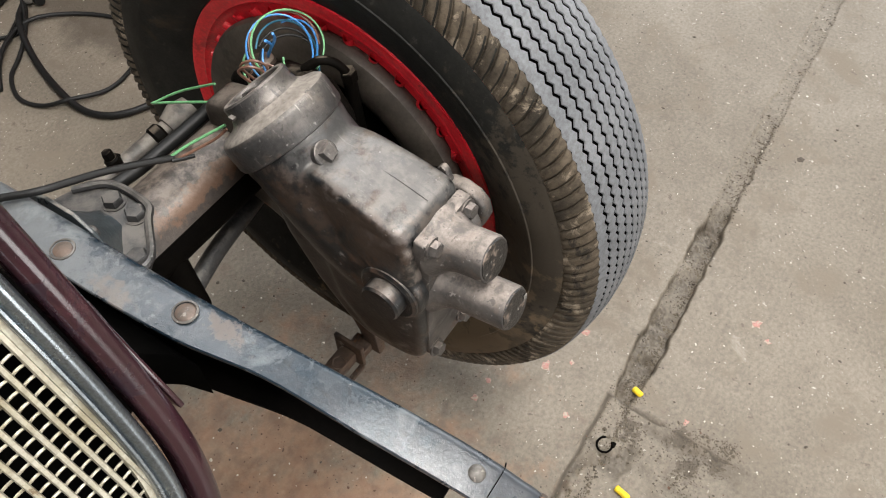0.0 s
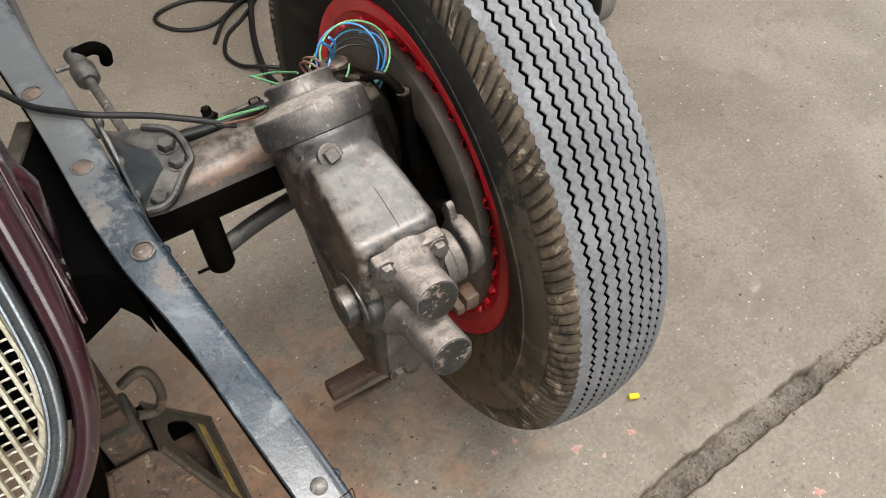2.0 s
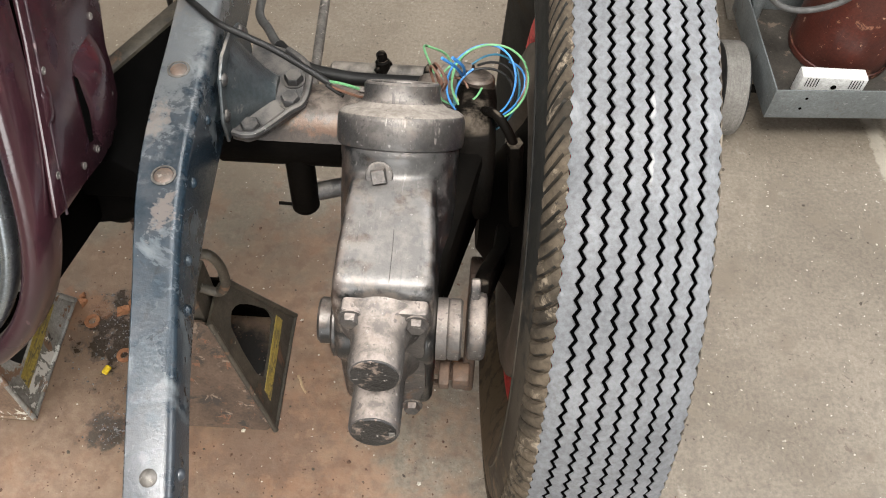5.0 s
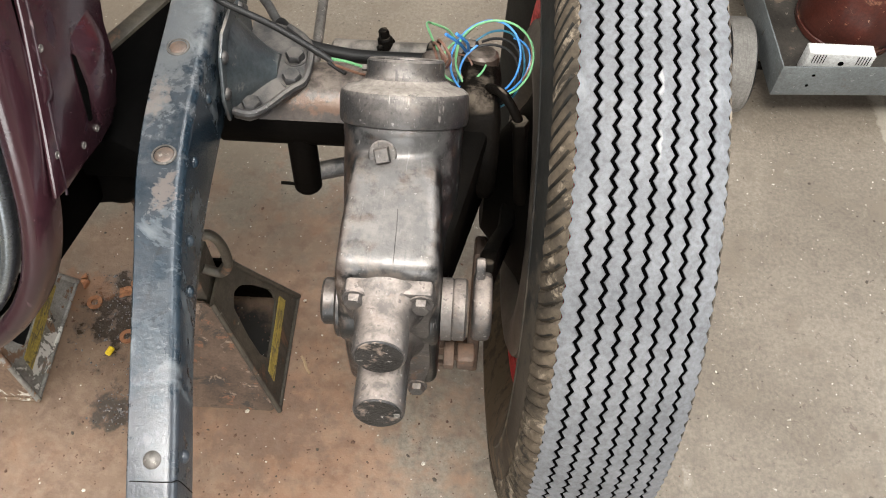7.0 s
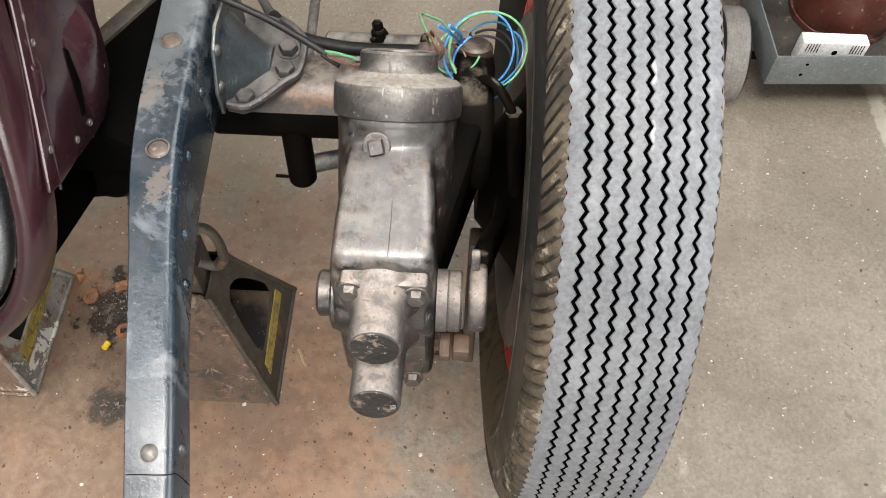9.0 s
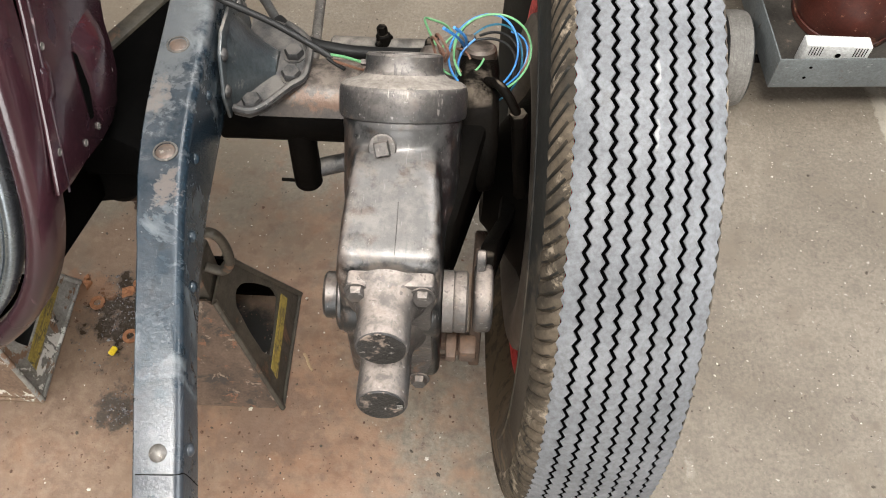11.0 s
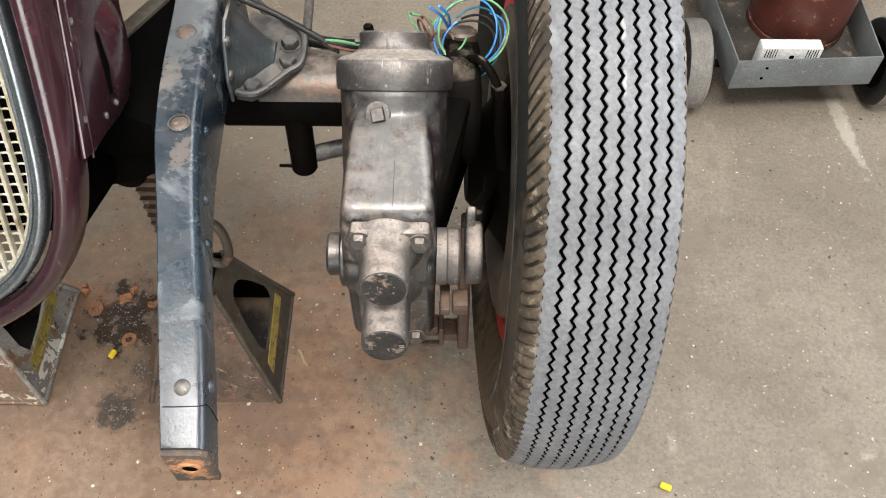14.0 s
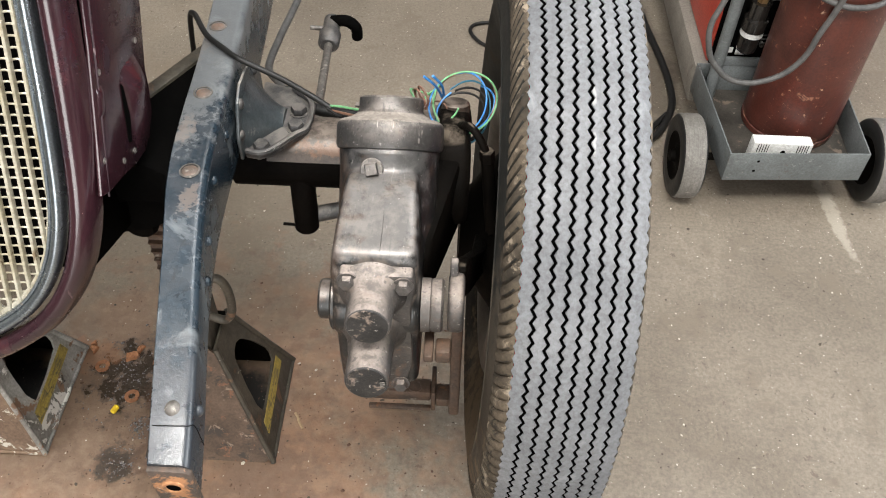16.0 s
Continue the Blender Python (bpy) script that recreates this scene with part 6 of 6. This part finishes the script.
def flake(x, y, r, h, seed):
    g = random.Random(seed)
    bm = bmesh.new()
    n = 9
    ring = [(d * math.cos(2 * math.pi * k / n), d * math.sin(2 * math.pi * k / n)) for k in range(n) for d in (r * g.uniform(0.35, 1.15),)]
    lo_v = [bm.verts.new((x + a, y + b, 0.0003)) for a, b in ring]
    hi_v = [bm.verts.new((x + a * 0.85, y + b * 0.85, h * g.uniform(0.6, 1.2))) for a, b in ring]
    top = bm.verts.new((x, y, h * 0.9))
    for k in range(n):
        bm.faces.new((lo_v[k], lo_v[(k + 1) % n], hi_v[(k + 1) % n], hi_v[k])), bm.faces.new((hi_v[k], hi_v[(k + 1) % n], top))
    return bm


for k, (x, y, r) in enumerate(((-0.116, 0.69, 0.017), (-0.104, 0.706, 0.011), (-0.066, 0.678, 0.011), (-0.186, 0.70, 0.013), (-0.19, 0.715, 0.009))):
    solo("rust_flake", flake(x, y, r * 0.85, 0.006, k), FLAKE, (x, y, 0), "orange rust flake fallen on the floor", "rust flake", "rust flakes", smooth=False)
solo("wood_chip", sweep([(0.193, 0.59, 0.003), (0.199, 0.581, 0.006), (0.203, 0.571, 0.005), (0.21, 0.562, 0.003)], 0.0024, 6, steps=3), WOOD, (0.2, 0.574, 0), "pale bent splinter of wood on the floor", "wood chip")


def scatter(name, count, material, label, where, size, seed, height=0.6):
    """Many tiny chips lying on the floor, as one object."""
    g = random.Random(seed)
    vs, fs = [], []
    for _ in range(count):
        x, y = where(g)
        if 0.3 < x < 2.1 and -0.05 < y < 0.36 and groove_depth(x, y)[0] > 0.001 and name != "metal_shavings":
            z = -groove_depth(x, y)[0] + 0.0005
        else:
            z = 0.0002
        r, a = g.uniform(*size) * (2.0 if g.random() < 0.06 else 1.0), g.uniform(0, 6.3)
        st = g.uniform(0.35, 1.0)
        ca, sa, i = math.cos(a), math.sin(a), len(vs)
        for u, v in ((-1, -0.6), (0.2, -1), (1, 0.1), (0.3, 0.9), (-0.8, 0.5)):
            u, v = u * r, v * r * st
            vs.append((x + u * ca - v * sa, y + u * sa + v * ca, z))
        vs.append((x, y, z + r * height * g.uniform(0.5, 1)))
        fs += [(i + k, i + (k + 1) % 5, i + 5) for k in range(5)]
    me = bpy.data.meshes.new(name)
    me.from_pydata(vs, [], fs)
    me.materials.append(material)
    tagged(new(name, me), label, "debris", kind="stuff")


def everywhere(g):
    return g.uniform(-0.5, 2.3), g.uniform(-0.35, 2.3)


def oily(g):
    c = g.choice(((-0.11, 0.655, 0.045), (-0.11, 0.655, 0.03), (-0.081, 0.484, 0.016), (-0.064, 0.552, 0.01)))
    return g.gauss(c[0], c[2]), g.gauss(c[1], c[2])


def in_joint(g):
    x = g.uniform(0.45, 1.35) if g.random() < 0.8 else g.uniform(1.35, 2.05)
    return x, 0.2135 + 0.052 * (x - 0.7) + (g.uniform(-0.021, 0.021) if g.random() < 0.5 else g.gauss(-0.014, 0.005))


RUSTY_GRIT = surface("rusty_grit", (0.13, 0.068, 0.04), (0.09, 0.05, 0.032), 200.0, (0.8, 0.9), bump=0)


def rusty_floor(g):
    return g.gauss(0.05, 0.28), g.gauss(0.5, 0.22)


scatter("rust_crumbs", 1700, RUSTY_GRIT, "rust-brown crumbs scattered over the stained concrete", rusty_floor, (0.0005, 0.0019), 15)
PALE = surface("pale_grit", (0.62, 0.58, 0.5), (0.5, 0.45, 0.37), 200.0, (0.7, 0.8), bump=0)
SOIL = surface("dark_grit", (0.09, 0.07, 0.05), (0.06, 0.048, 0.036), 200.0, (0.8, 0.9), bump=0)
scatter("pale_chips", 3200, PALE, "pale chips and grit scattered over the concrete", everywhere, (0.0006, 0.0019), 11)
scatter("dark_crumbs", 2600, SOIL, "dark crumbs of dirt scattered over the concrete", everywhere, (0.0007, 0.0022), 12)
JOINT = surface("brown_joint_crumbs", (0.16, 0.13, 0.09), (0.045, 0.034, 0.023), 60.0, (0.8, 0.9), bump=0)
scatter("dirt_clumps", 90, SOIL, "flattened brown clumps of dirt on the concrete", everywhere, (0.0022, 0.0046), 18, 0.25)
scatter("joint_crumbs", 2400, JOINT, "dark crumbs filling the broken joint", in_joint, (0.0006, 0.0022), 13)


def crumbled(g):
    x, y, r = g.choice(((0.615, 0.183, 0.012), (0.6, 0.16, 0.02), (0.645, 0.112, 0.012), (0.657, 0.078, 0.01), (0.612, 0.077, 0.013), (0.635, 0.047, 0.012), (0.665, 0.038, 0.01), (0.577, 0.08, 0.015), (0.68, 0.205, 0.014)))
    return g.gauss(x, r), g.gauss(y, r)


BROKEN = surface("damp_broken_concrete", (0.06, 0.046, 0.031), (0.12, 0.097, 0.07), 200.0, (0.8, 0.9), bump=0)
scatter("broken_concrete_crumbs", 1300, BROKEN, "dark damp crumbs over the broken patch beside the joint", crumbled, (0.0006, 0.002), 16, 0.5)
SWARF = surface("oily_swarf", (0.32, 0.32, 0.33), (0.16, 0.155, 0.15), 200.0, (0.2, 0.35), 0.6, bump=0)
scatter("metal_shavings", 420, SWARF, "bright metal shavings in the oily grime", oily, (0.0006, 0.0022), 14, 0.9)
PINK = surface("pink_spray", (0.44, 0.21, 0.18), (0.36, 0.2, 0.165), 90.0, (0.7, 0.8), spots=[((0.33, 0.28, 0.22), 140.0, 0.5, 0.1, 0.7)])
bms = []
for k, (x, y) in enumerate(((0.674, 0.112), (0.728, 0.317), (0.639, 0.342), (0.667, 0.309), (0.562, 0.402), (0.525, 0.405), (0.879, 0.062), (0.581, 0.271), (0.90, 0.09))):
    bms.append(flake(x, y, 0.006 + 0.0025 * (k % 3), 0.0005, 40 + k))
tagged(solo("pink_spray_dots", merge(*bms), PINK, (0.7, 0.25, 0), "faded pink spray dots on the concrete", "paint marks"), kind="stuff")
